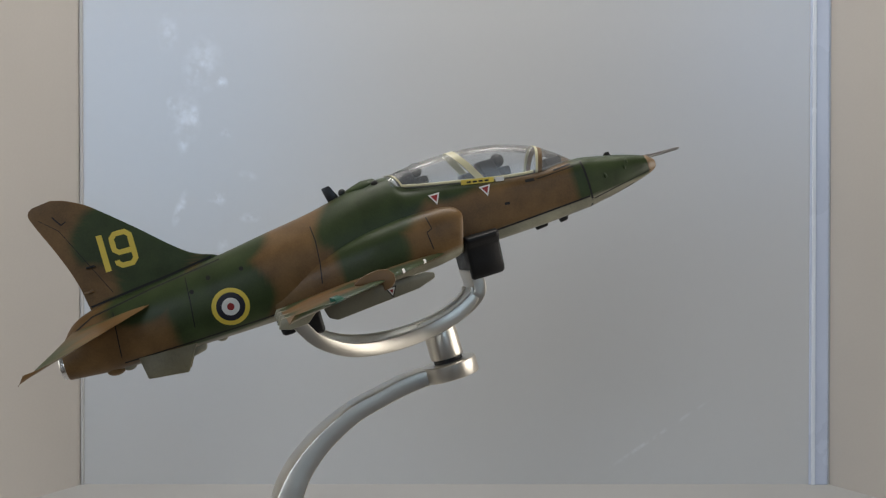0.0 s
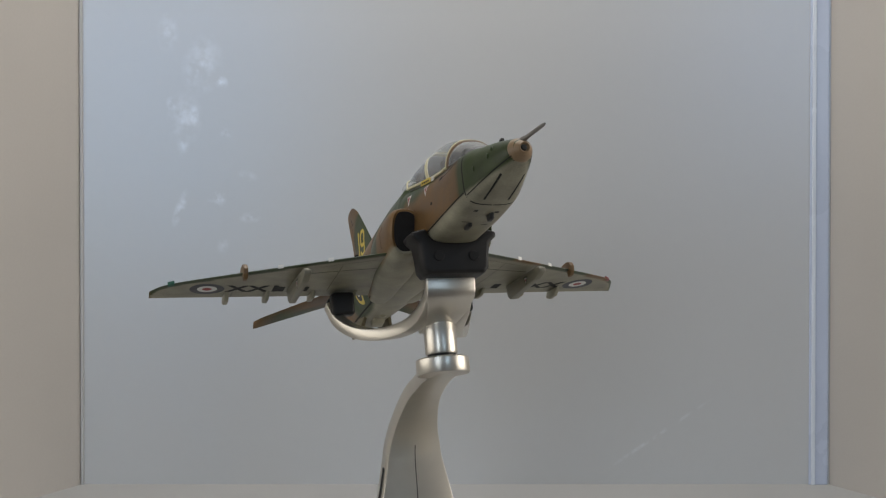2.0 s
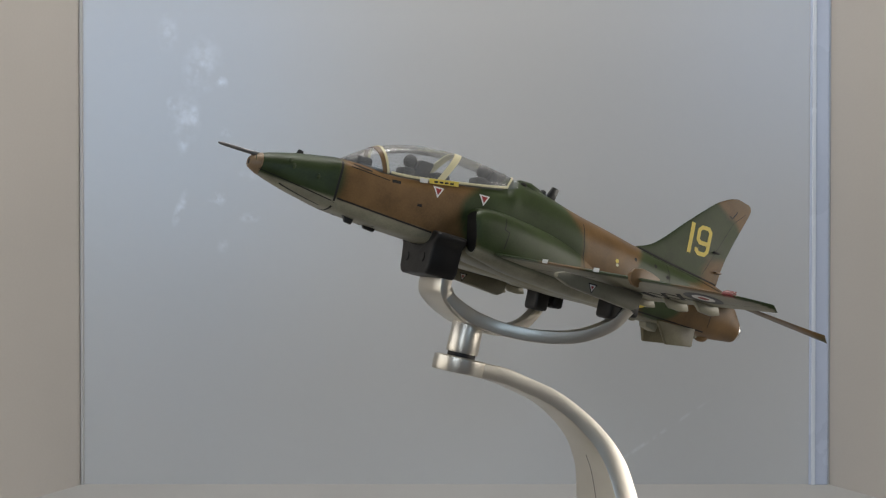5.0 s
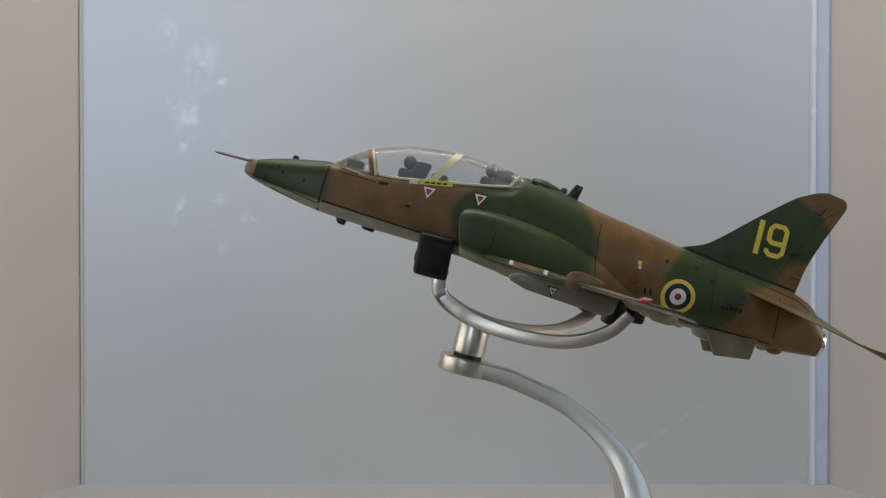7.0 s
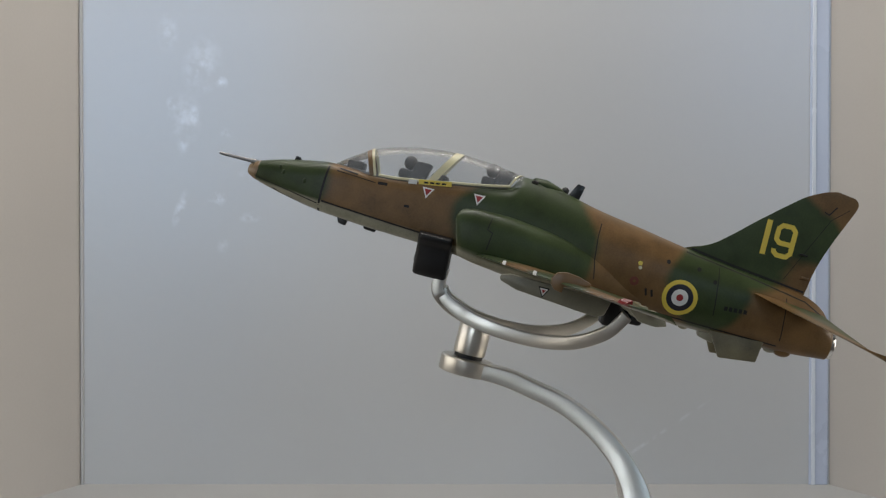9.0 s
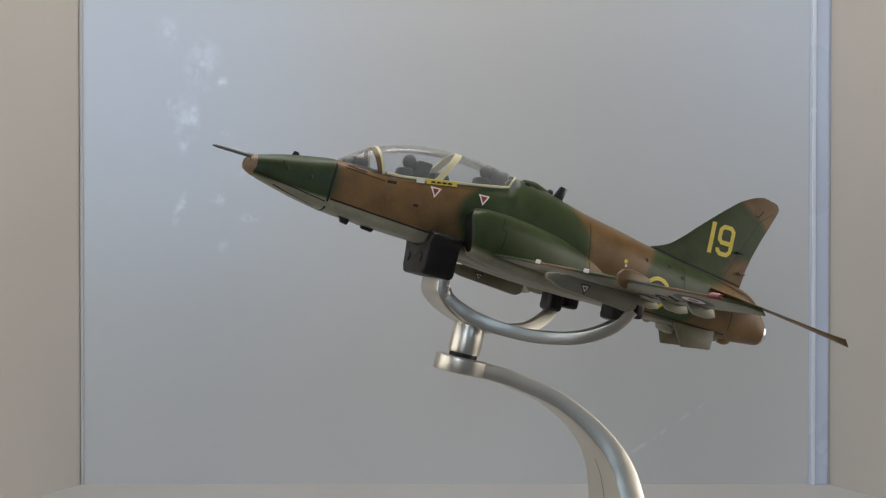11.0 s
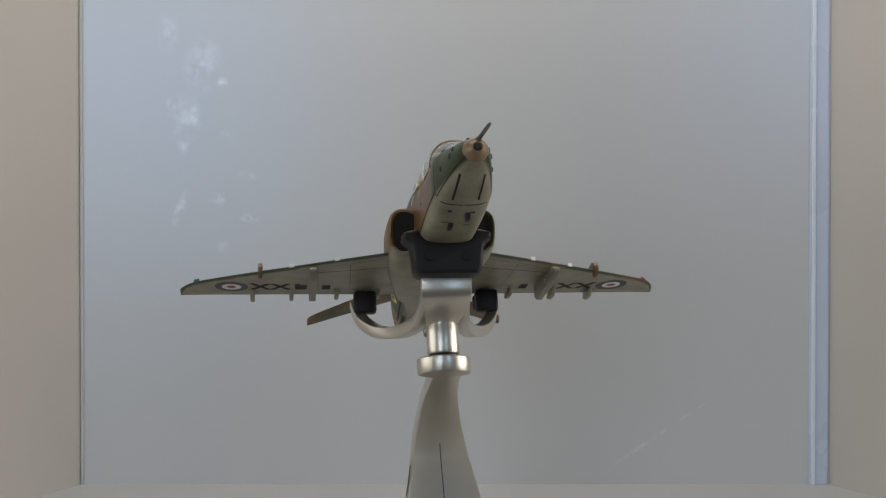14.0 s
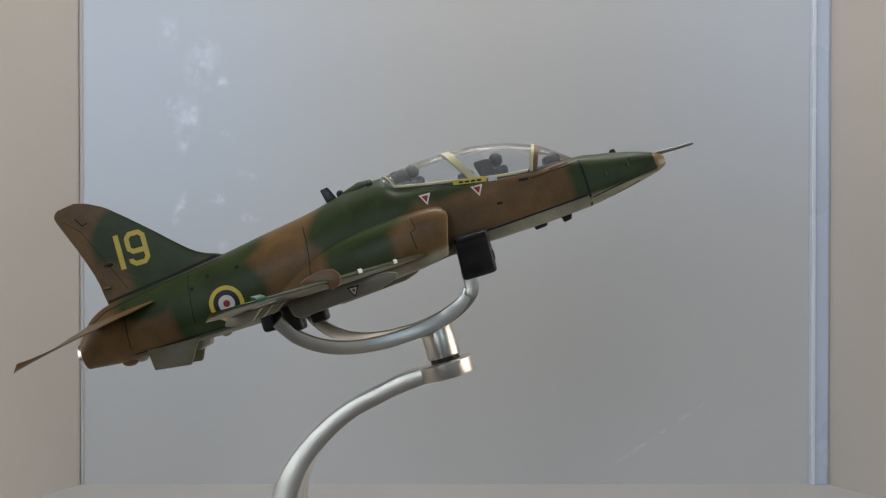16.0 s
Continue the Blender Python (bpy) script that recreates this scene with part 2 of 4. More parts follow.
slab("backdrop", BX0 - 0.02, BX1 + 0.02, BY, BY + 0.004, 0.0, 0.40, "back_panel", "glossy pale grey back panel of the display box", "panel")
FLARE = 25                       # the side boards open outwards
slab("wall_left", -0.005, 0, -0.075, 0, 0.0, 0.40, "white_board", "warm white side board of the display box", "board", turn=pose(BX0, BY, 0, 0, 0, -FLARE))
slab("wall_right", 0, 0.005, -0.075, 0, 0.0, 0.40, "white_board", "warm white side board of the display box", "board", turn=pose(BX1, BY, 0, 0, 0, FLARE))
slab("floor", BX0 - 0.05, BX1 + 0.05, -0.06, BY + 0.02, -0.004, 0.0, "box_floor", "plain pale grey floor of the display box", "floor")
slab("plinth", -0.45, 0.45, -0.75, BY + 0.2, -0.75, -0.004, "table_top", "dark wooden plinth under the display box", "plinth")

# grey strip stands in for the shade line in the left corner
slab("trim", BX0, BX0 + 0.0011, BY - 0.0012, BY - 0.0002, 0.0, 0.40, "corner_shade", "thin grey strip that paints the corner shade beside the side board", "trim", bevel=0.0002)
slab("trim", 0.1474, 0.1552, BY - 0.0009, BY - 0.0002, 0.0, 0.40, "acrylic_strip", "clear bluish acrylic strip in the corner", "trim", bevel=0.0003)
# pale bluish colour here paints the highlight along the acrylic edge
slab("trim", 0.1482, 0.1498, BY - 0.0015, BY - 0.0009, 0.0, 0.40, "acrylic_highlight", "edge of the acrylic strip, its bluish highlight put into the colour", "trim", bevel=0.0002)


def wall(name, axis, at, lo, hi, z0, z1, t, holes):
    """A thick wall along x or y, with openings [(from, to, bottom, top)]."""
    bm = bmesh.new()
    cuts = sorted({lo, hi, *[h[0] for h in holes], *[h[1] for h in holes]})
    for a, b in zip(cuts, cuts[1:]):
        hole = next((h for h in holes if h[0] <= a and b <= h[1]), None)
        for p, q in ((z0, hole[2]), (hole[3], z1)) if hole else ((z0, z1),):
            if axis == "x":
                box(bm, a, b, at, at + t, p, q)
            else:
                box(bm, at, at + t, a, b, p, q)
    bmesh.ops.remove_doubles(bm, verts=bm.verts, dist=1e-5)
    ob = part(name, bm, "room_paint", mm=False, smooth=False)
    tagged(ob, "plain painted wall of the room", "wall", kind="structure")


def room():
    x, y0, y1, z0, z1, t = 1.8, -2.2, 1.2, -0.75, 1.75, 0.1
    slab("room_floor", -x, x, y0, y1, z0 - t, z0, "room_floor", "brown floor of the room", "floor")
    slab("ceiling", -x, x, y0, y1, z1, z1 + t, "room_paint", "plain painted ceiling", "ceiling")
    wall("wall_east", "y", x, y0, y1, z0, z1, t, [(-0.75, 0.55, -0.25, 0.85)])
    wall("wall_west", "y", -x - t, y0, y1, z0, z1, t, [(-1.2, 0.6, -0.25, 0.85)])
    wall("wall_south", "x", y0 - t, -x, x, z0, z1, t, [(-1.19, -0.41, 0.06, 1.14), (0.73, 1.17, 0.32, 1.16)])
    wall("wall_north", "x", y1, -x, x, z0, z1, t, [])
    bm = bmesh.new()
    box(bm, -0.42, 0.42, -0.42, 0.22, 1.708, 1.75, 0.01)
    tagged(part("ceiling_lamp_housing", bm, "white_board", mm=False), "flat white housing of the ceiling lamp", "lamp", kind="structure")
    # unseen housing and brackets, added around the extra panel lamp
    bm = bmesh.new()
    box(bm, -0.14, 0.14, 0.045, 0.095, 0.434, 0.444, 0.002)
    for x0 in (-0.13, 0.12):
        box(bm, x0, x0 + 0.01, 0.095, BY + 0.003, 0.436, 0.442)
        box(bm, x0, x0 + 0.01, BY + 0.004, BY + 0.007, 0.38, 0.442)
    tagged(part("added_lamp_housing", bm, "white_board", mm=False, smooth=False), "slim white housing of the added lamp over the display box", "lamp", kind="structure")


room()

# ---- the aircraft model: a along the nose, u up, s to its left wing ----
LAT = -2.6                       # the model sits this far off the turning axis
TILT = pose(0, 0, 0, 0, 0.87, 0) @ pose(0, 0, 0, -15, 0, 0)

# station, top, bottom, half width, squareness
FUS = [
    (50.6, 1.6, -0.4, 0.9, 2.0), (50.0, 2.7, -0.9, 1.9, 2.0), (48.2, 3.5, -1.6, 2.7, 2.1), (44.5, 4.6, -2.6, 3.7, 2.2), (40.3, 5.6, -3.5, 4.6, 2.3),
    (36.0, 6.4, -4.3, 5.4, 2.5), (31.7, 7.0, -5.0, 6.1, 2.7), (27.0, 7.0, -5.4, 6.3, 2.9), (20.6, 6.8, -5.9, 6.4, 3.1), (14.0, 7.3, -6.2, 6.45, 3.1),
    (7.6, 8.3, -6.5, 6.5, 3.1), (2.4, 9.2, -6.8, 6.6, 3.0), (-4.0, 10.3, -7.4, 6.9, 2.8), (-10.8, 11.6, -8.2, 7.5, 2.5), (-13.6, 14.8, -8.5, 7.6, 1.95),
    (-20.0, 14.3, -9.2, 8.0, 1.95), (-26.4, 12.9, -9.7, 8.5, 2.1), (-32.4, 11.5, -9.9, 8.9, 2.1), (-44.0, 9.6, -10.1, 8.8, 2.1), (-53.8, 7.9, -10.4, 8.1, 2.1),
    (-64.0, 6.3, -10.6, 7.2, 2.2), (-74.0, 5.1, -10.8, 6.2, 2.2), (-80.4, 4.4, -10.7, 5.5, 2.2), (-85.1, 3.4, -10.5, 4.9, 2.2), (-88.8, 1.6, -10.2, 4.3, 2.2), (-92.4, -2.6, -9.9, 3.6, 2.1),
]


def fus_dims(a):
    return [curve_at(FUS, a, c) for c in (1, 2, 3, 4)]


def low_square(a):
    """How much squarer the lower half of the section is."""
    return curve_at([(50.6, 0.0), (46, 0.5), (36, 1.2), (10, 1.6), (-10, 1.0), (-40, 0.3), (-92, 0.0)], a, 1)


def top_square(a):
    """How much squarer the upper half is beside the cockpit."""
    return curve_at([(36, 0.0), (30, 0.8), (24, 1.2), (-5, 1.0), (-10.5, 0.5), (-14, 0.0)], a, 1)


def fus_s(a, u):
    """Half width of the fuselage at station a and height u."""
    top, bot, w, n = fus_dims(a)
    c, h = (top + bot) / 2, (top - bot) / 2
    v = min(0.999, abs((u - c) / h))
    n += top_square(a) if u > c else low_square(a)
    return w * (1 - v**n) ** (1 / n)


# station, outer half width, top, bottom of an intake trunk
TRUNK = [(0.0, 12.7, 4.2, -7.0), (-3.0, 13.0, 4.6, -7.5), (-10.0, 13.1, 4.7, -8.3), (-20.0, 12.4, 3.9, -9.2), (-30.0, 10.6, 2.3, -9.7), (-38.0, 9.0, 0.4, -9.9), (-46.0, 7.4, -3.0, -9.8)]


def trunk_loop(a, side, inset=0.0, lean=0.0, n=40):
    out, top, bot = (curve_at(TRUNK, a, c) for c in (1, 2, 3))
    inn = curve_at([(0, 5.2), (-5, 4.6), (-12, 1.5), (-20, 0.2), (-46, 0.2)], a, 1)
    cs, cu = (out + inn) / 2, (top + bot) / 2
    hw, hu = (out - inn) / 2 - inset, (top - bot) / 2 - inset
    pts = []
    for i in range(n):
        t = 2 * math.pi * i / n
        x, z = cs + hw * sgn(math.cos(t), 2 / 2.5), cu + hu * sgn(math.sin(t), 2 / 2.5)
        k = max(0.0, (z - top + 3.2) / 3.2)
        pts.append((side * x, -(a - lean * (top - z) / (top - bot) - 0.75 * lean * k * k), z))
    return pts


def trunk_s(a, u):
    out, top, bot = (curve_at(TRUNK, a, c) for c in (1, 2, 3))
    inn = curve_at([(0, 5.2), (-5, 4.6), (-12, 1.5), (-20, 0.2), (-46, 0.2)], a, 1)
    cs, cu, hw, hu = (out + inn) / 2, (top + bot) / 2, (out - inn) / 2, (top - bot) / 2
    v = abs((u - cu) / hu)
    return 0 if v >= 1 or a > 0 or a < -46 else cs + hw * (1 - v**2.5) ** (1 / 2.5)


def skin_s(a, u):
    return max(fus_s(a, u), trunk_s(a, u))


def blob(a, u, ca, cu, ra, ru, turn=0.0):
    """Signed closeness to an ellipse, in about millimetres: positive inside."""
    t = radians(turn)
    da, du = a - ca, u - cu
    x, y = da * math.cos(t) + du * math.sin(t), -da * math.sin(t) + du * math.cos(t)
    return (1 - math.hypot(x / ra, y / ru)) * min(ra, ru)


def green_at(s, a, u):
    """1 where the paint is green, 0 where it is brown; both sides have their own pattern."""
    w = noise.noise(Vector((a * 0.09, u * 0.12, (3.0 if s > 0 else 9.0)))) * 1.6
    if s > 0:
        d = max(
            blob(a, u, 46, 2, 15.5, 14),
            blob(a, u, -16.5, 1, 17.0, 16, 8), blob(a, u, -14, 12, 16, 6, 5),
            blob(a, u, -61, 0, 10.5, 9.5, 30), blob(a, u, -66, 14, 15, 11, 35), blob(a, u, -77, 19, 9, 8, 50), blob(a, u, -84, 16.5, 7, 6, 70),
        )
        d = min(d, -blob(a, u, -87, 29, 10, 6, 25), -blob(a, u, -85, 7, 6.5, 4.5, 0)) if u > 4 else d
    else:
        d = max(
            blob(a, u, 44, 2, 16.5, 14) if u < 7.5 else blob(a, u, 44, 2, 14, 14),
            blob(a, u, 0, 10, 12, 4.6, -9), blob(a, u, -19, 8, 13, 8, 10), blob(a, u, -22, -2, 8.5, 10, 10),
            blob(a, u, -57, -3, 12, 11, 15), blob(a, u, -52, 8, 9, 4.5, 10), blob(a, u, -68, 12, 14, 9, 35), blob(a, u, -76, 17, 9, 8.5, 40), blob(a, u, -73, 2, 9, 4, 5),
        )
        d = min(d, -blob(a, u, -89, 27, 11, 8, 35)) if u > 5 else d
        d = min(d, -blob(a, u, -83, 6, 6, 7, 0)) if u > 5 else d
    return min(1.0, max(0.0, 0.5 + (d + w) / 1.6))


def belly_line(a):
    """Height below which the grey of the underside begins."""
    return curve_at([(52, -0.6, 0), (46, -1.4, 0), (32, -2.5, 0), (20, -3.3, 0), (5, -4.2, 0), (-3, -5.2, 0), (-12, -6.4, 0), (-30, -7.4, 0), (-45, -8.6, 0), (-55, -9.6, 0), (-75, -10.2, 0), (-92, -12, 0)], a, 1)


def paint(ob, all_grey_below=True):
    """Camouflage masks per vertex, from the place on the model."""
    me = ob.data
    c = me.attributes.new("camo", "FLOAT", "POINT")
    b = me.attributes.new("belly", "FLOAT", "POINT")
    for i, v in enumerate(me.vertices):
        s, a, u = v.co.x / MM - LAT, -v.co.y / MM, v.co.z / MM
        c.data[i].value = green_at(s, a, u)
        b.data[i].value = min(1.0, max(0.0, 0.5 + (belly_line(a) - u) / 0.5)) if all_grey_below else 0.0


aircraft = tagged(new("model_aircraft"), "green and brown camouflaged die-cast jet trainer model on a silver stand", "model aircraft")
SH = (LAT * MM, 0, 0)


def air(name, bm, material, label="", parent=None, smooth=True):
    return part(name, bm, material, parent or aircraft, label, smooth, True, SH)


def fuselage():
    bm = bmesh.new()
    loops, n = [], 72
    st = [50.6, 50.4, 50.0] + [49.4 - 0.95 * i for i in range(149)]
    st = [a for a in st if a > -92.4] + [-92.4]
    for a in st:
        top, bot, w, k = fus_dims(a)
        c, h = (top + bot) / 2, (top - bot) / 2
        loop = []
        for i in range(n):
            t = 2 * math.pi * i / n
            e = 2 / (k + (top_square(a) if math.sin(t) > 0 else low_square(a)))
            loop.append((w * sgn(math.cos(t), e), -a, c + h * sgn(math.sin(t), e)))
        loops.append(loop)
    rings(bm, loops)
    body = air("fuselage", bm, "camouflage")
    paint(body)
    return body


body = fuselage()


def nose_cap():
    bm = bmesh.new()
    loops, n = [], 36
    for a in (48.5, 48.6, 48.9, 49.3, 49.6):
        top, bot, w, k = fus_dims(a)
        c, h, g = (top + bot) / 2, (top - bot) / 2, (0.0 if a == 48.5 else 0.07)
        loops.append([((w + g) * sgn(math.cos(2 * math.pi * i / n), 2 / k), -a, c + (h + g) * sgn(math.sin(2 * math.pi * i / n), 2 / k)) for i in range(n)])
    for a, q in ((50.2, 1.75), (50.8, 1.4), (51.1, 1.05), (50.9, 0.8), (50.5, 0.7)):
        loops.append([(q * math.cos(2 * math.pi * i / n), -a, 0.8 + q * 0.95 * math.sin(2 * math.pi * i / n)) for i in range(n)])
    rings(bm, loops)
    cap = air("nose_cap", bm, "tan_paint", "worn tan rounded nose tip")
    bm = bmesh.new()
    rings(bm, [[(q * math.cos(2 * math.pi * i / 24), -a, 0.8 + q * math.sin(2 * math.pi * i / 24)) for i in range(24)] for a, q in ((50.6, 0.68), (51.0, 0.5), (51.1, 0.2))])
    air("lens", bm, "cockpit_grey", "small dark lens in the nose tip", cap)


nose_cap()


def intake(side):
    bm = bmesh.new()
    loops = [trunk_loop(a, side, lean=3.0 * max(0, 1 + a / 12)) for a in [0 - 1.2 * i for i in range(39)]]
    loops = [trunk_loop(0, side, 0.9, 3.0)] + [trunk_loop(0, side, 0.35, 3.0)] + loops
    loops[1] = [(x, y - 0.35, z) for x, y, z in loops[1]]
    rings(bm, loops, cap=False)
    ob = air("intake", bm, "camouflage", "rounded air intake trunk")
    paint(ob)
    bm = bmesh.new()
    rings(bm, [trunk_loop(-0.1 - d, side, 0.9, 3.0) for d in (0, 2, 4.5)], cap=True)
    air("intake_duct", bm, "duct_black", "black intake mouth", ob)


for sd in (1, -1):
    intake(sd)


def aerofoil(le, te, thick, n=9, low=1.0):
    """Closed loop of a lens-like section from le to te, thickened along the given vector."""
    le, te, thick = Vector(le), Vector(te), Vector(thick)
    up, lo = [], []
    for i in range(n + 1):
        t = i / n
        x = t * t * (3 - 2 * t) * 0.5 + t * 0.5
        y = 2.6 * (math.sqrt(x) * 0.385 - 0.12 * x - 0.35 * x * x + 0.10 * x**3) - 0.03 * x
        y = max(y, 0.0) * 0.5 + 0.02
        up.append(le.lerp(te, x) + thick * y * (2 if low == 1.0 else 2.6))
        lo.append(le.lerp(te, x) - thick * y * 2 * low)
    return up + lo[::-1]


# span, leading edge a, trailing edge a, thickness
WING = [(6.0, -3.5, -45.2, 4.2), (13.5, -7.4, -45.0, 4.0), (26, -14.4, -44.9, 3.6), (35, -19.6, -44.8, 3.3), (43.5, -24.6, -44.7, 3.0), (52, -29.6, -44.7, 2.5), (57, -32.8, -44.7, 2.1), (60, -35.2, -44.7, 1.8), (62, -37.6, -44.8, 1.5), (63.6, -40.6, -44.8, 1.0), (64.8, -43.4, -44.9, 0.5)]


def wing_le(s):
    """Height of the leading edge."""
    return -5.4 - 0.55 * min(1.0, s / 55)


def wing_te(s):
    """Height of the trailing edge."""
    return -7.4 + 0.1 * s / 60


def wing_u(s, a):
    le, te = (curve_at([(-w[0], w[1], w[2]) for w in WING], -s, c) for c in (1, 2))
    f = min(1, max(0, (le - a) / (le - te)))
    return wing_le(s) + (wing_te(s) - wing_le(s)) * f


def wing(side):
    bm = bmesh.new()
    loops = []
    spans = [6 + 1.5 * i for i in range(37)] + [61.5, 62.3, 63, 63.6, 64.2, 64.8]
    tab = [(-w[0], w[1], w[2], w[3]) for w in WING]
    for s in spans:
        le, te, th = (curve_at(tab, -s, c) for c in (1, 2, 3))
        loops.append(aerofoil((side * s, -le, wing_le(s)), (side * s, -te, wing_te(s)), (0, 0, th / 2), 22, 0.45))
    rings(bm, loops)
    ob = air("wing", bm, "camouflage", "swept wing, camouflaged above and grey below")
    me = ob.data
    c = me.attributes.new("camo", "FLOAT", "POINT")
    b = me.attributes.new("belly", "FLOAT", "POINT")
    for i, v in enumerate(me.vertices):
        s, a, u = v.co.x / MM - LAT, -v.co.y / MM, v.co.z / MM
        c.data[i].value = min(1, max(0, 0.5 + noise.noise(Vector((s * 0.05, a * 0.07, 5.0))) * 8 + 0.4))
        le = curve_at([(-w[0], w[1]) for w in WING], -abs(s), 1)
        b.data[i].value = 1.0 if u < wing_u(abs(s), a) + (-0.2 if a > le - 1.5 else -0.02) else 0.0
    return ob


wings = {sd: wing(sd) for sd in (1, -1)}

# height, leading edge a, trailing edge a, thickness
FIN = [(-29.2, -86.0, -90.2, 0.5), (-28.6, -83.6, -91.0, 0.8), (-27.6, -81.4, -91.4, 1.0), (-26.4, -79.2, -91.1, 1.15), (-24.1, -76.3, -90.2, 1.35), (-18.0, -69.3, -87.7, 1.8), (-12.5, -63.3, -85.8, 2.2), (-10.2, -60.3, -85.2, 2.4), (-8.8, -57.2, -84.9, 2.5), (-7.9, -54.5, -84.8, 2.5), (-3.0, -53.9, -84.0, 2.5)]


def fin_dims(u):
    return [curve_at([(r[0] * -1, *r[1:]) for r in FIN], u, c) for c in (1, 2, 3)]


def fin():
    bm = bmesh.new()
    loops = []
    for u in [29.2, 28.9, 28.6, 28.1, 27.6, 27.0] + [26.4 - 0.6 * i for i in range(40)]:
        le, te, th = fin_dims(u)
        loops.append(aerofoil((0, -le, u), (0, -te, u - 0.6), (th / 2, 0, 0), 22))
    rings(bm, loops)
    ob = air("fin", bm, "camouflage", "tall camouflaged tail fin")
    paint(ob, False)
    return ob


tail_fin = fin()


def fin_s(a, u):
    le, te, th = fin_dims(u)
    x = min(0.98, max(0.02, (le - a) / (le - te)))
    return th * max(0.0, 2.6 * (math.sqrt(x) * 0.385 - 0.12 * x - 0.35 * x * x + 0.10 * x**3) - 0.03 * x) * 0.5 + 0.02


def tailplane(side):
    bm = bmesh.new()
    loops = []
    for s, le, te, th in ((3, -69.6, -88.8, 1.8), (8, -73.0, -90.0, 1.7), (16, -79.8, -92.3, 1.4), (24, -86.4, -94.8, 1.1), (28, -90.0, -96.2, 0.85), (30, -92.6, -96.8, 0.6), (30.9, -95.2, -96.6, 0.3)):
        u = 1.2 - (s - 3) * 0.235
        loops.append(aerofoil((side * s, -le, u + 0.85), (side * s, -te, u - 1.05), (0, 0, th / 2), 8))
    rings(bm, loops)
    ob = air("tailplane", bm, "camouflage", "thin drooping tailplane, brown and green above")
    me = ob.data
    c = me.attributes.new("camo", "FLOAT", "POINT")
    b = me.attributes.new("belly", "FLOAT", "POINT")
    for i, v in enumerate(me.vertices):
        s, a, u = v.co.x / MM - LAT, -v.co.y / MM, v.co.z / MM
        c.data[i].value = min(1, max(0, 0.2 + noise.noise(Vector((s * 0.06, a * 0.08, 2.0))) * 6))
        mid = 1.2 - (abs(s) - 3) * 0.235 - 0.1
        b.data[i].value = 0.05 if u < mid else 0.0


for sd in (1, -1):
    tailplane(sd)


def jet_pipe():
    bm = bmesh.new()
    loops = []
    for a, r in ((-89.8, 3.2), (-93.2, 3.15), (-93.5, 2.95), (-93.1, 2.7), (-89.3, 2.5)):
        loops.append([(r * math.cos(2 * math.pi * i / 32), -a, -6.5 + r * math.sin(2 * math.pi * i / 32)) for i in range(32)])
    rings(bm, loops)
    air("jet_pipe", bm, "bright_steel", "polished metal rim of the jet pipe")


jet_pipe()

# ---- canopy ----
CAN = [(30.8, 7.05, 7.0), (28.0, 9.2, 7.0), (25.5, 10.9, 6.9), (22.7, 12.5, 6.8), (18.0, 14.2, 6.9), (12.7, 15.5, 7.5), (7.0, 16.2, 8.4), (2.5, 16.4, 9.2), (-4.0, 16.1, 10.3), (-9.0, 15.5, 11.3), (-13.4, 14.7, 12.4)]


def can_loop(a, grow=0.0, n=24):
    top, sill = curve_at(CAN, a, 1), curve_at(CAN, a, 2)
    w = min(fus_s(a, sill - 1.2), 6.0) - 0.15
    if a > 22.7:
        w = w * min(1, 0.25 + 0.75 * math.sqrt(max(0, (30.9 - a) / 8.2)))
    pts = []
    for i in range(n + 1):
        t = math.pi * i / n
        pts.append(((w + grow) * sgn(math.cos(t), 0.85), -a, sill - 0.3 + (top - sill + 0.3 + grow) * sgn(math.sin(t), 0.92)))
    return pts


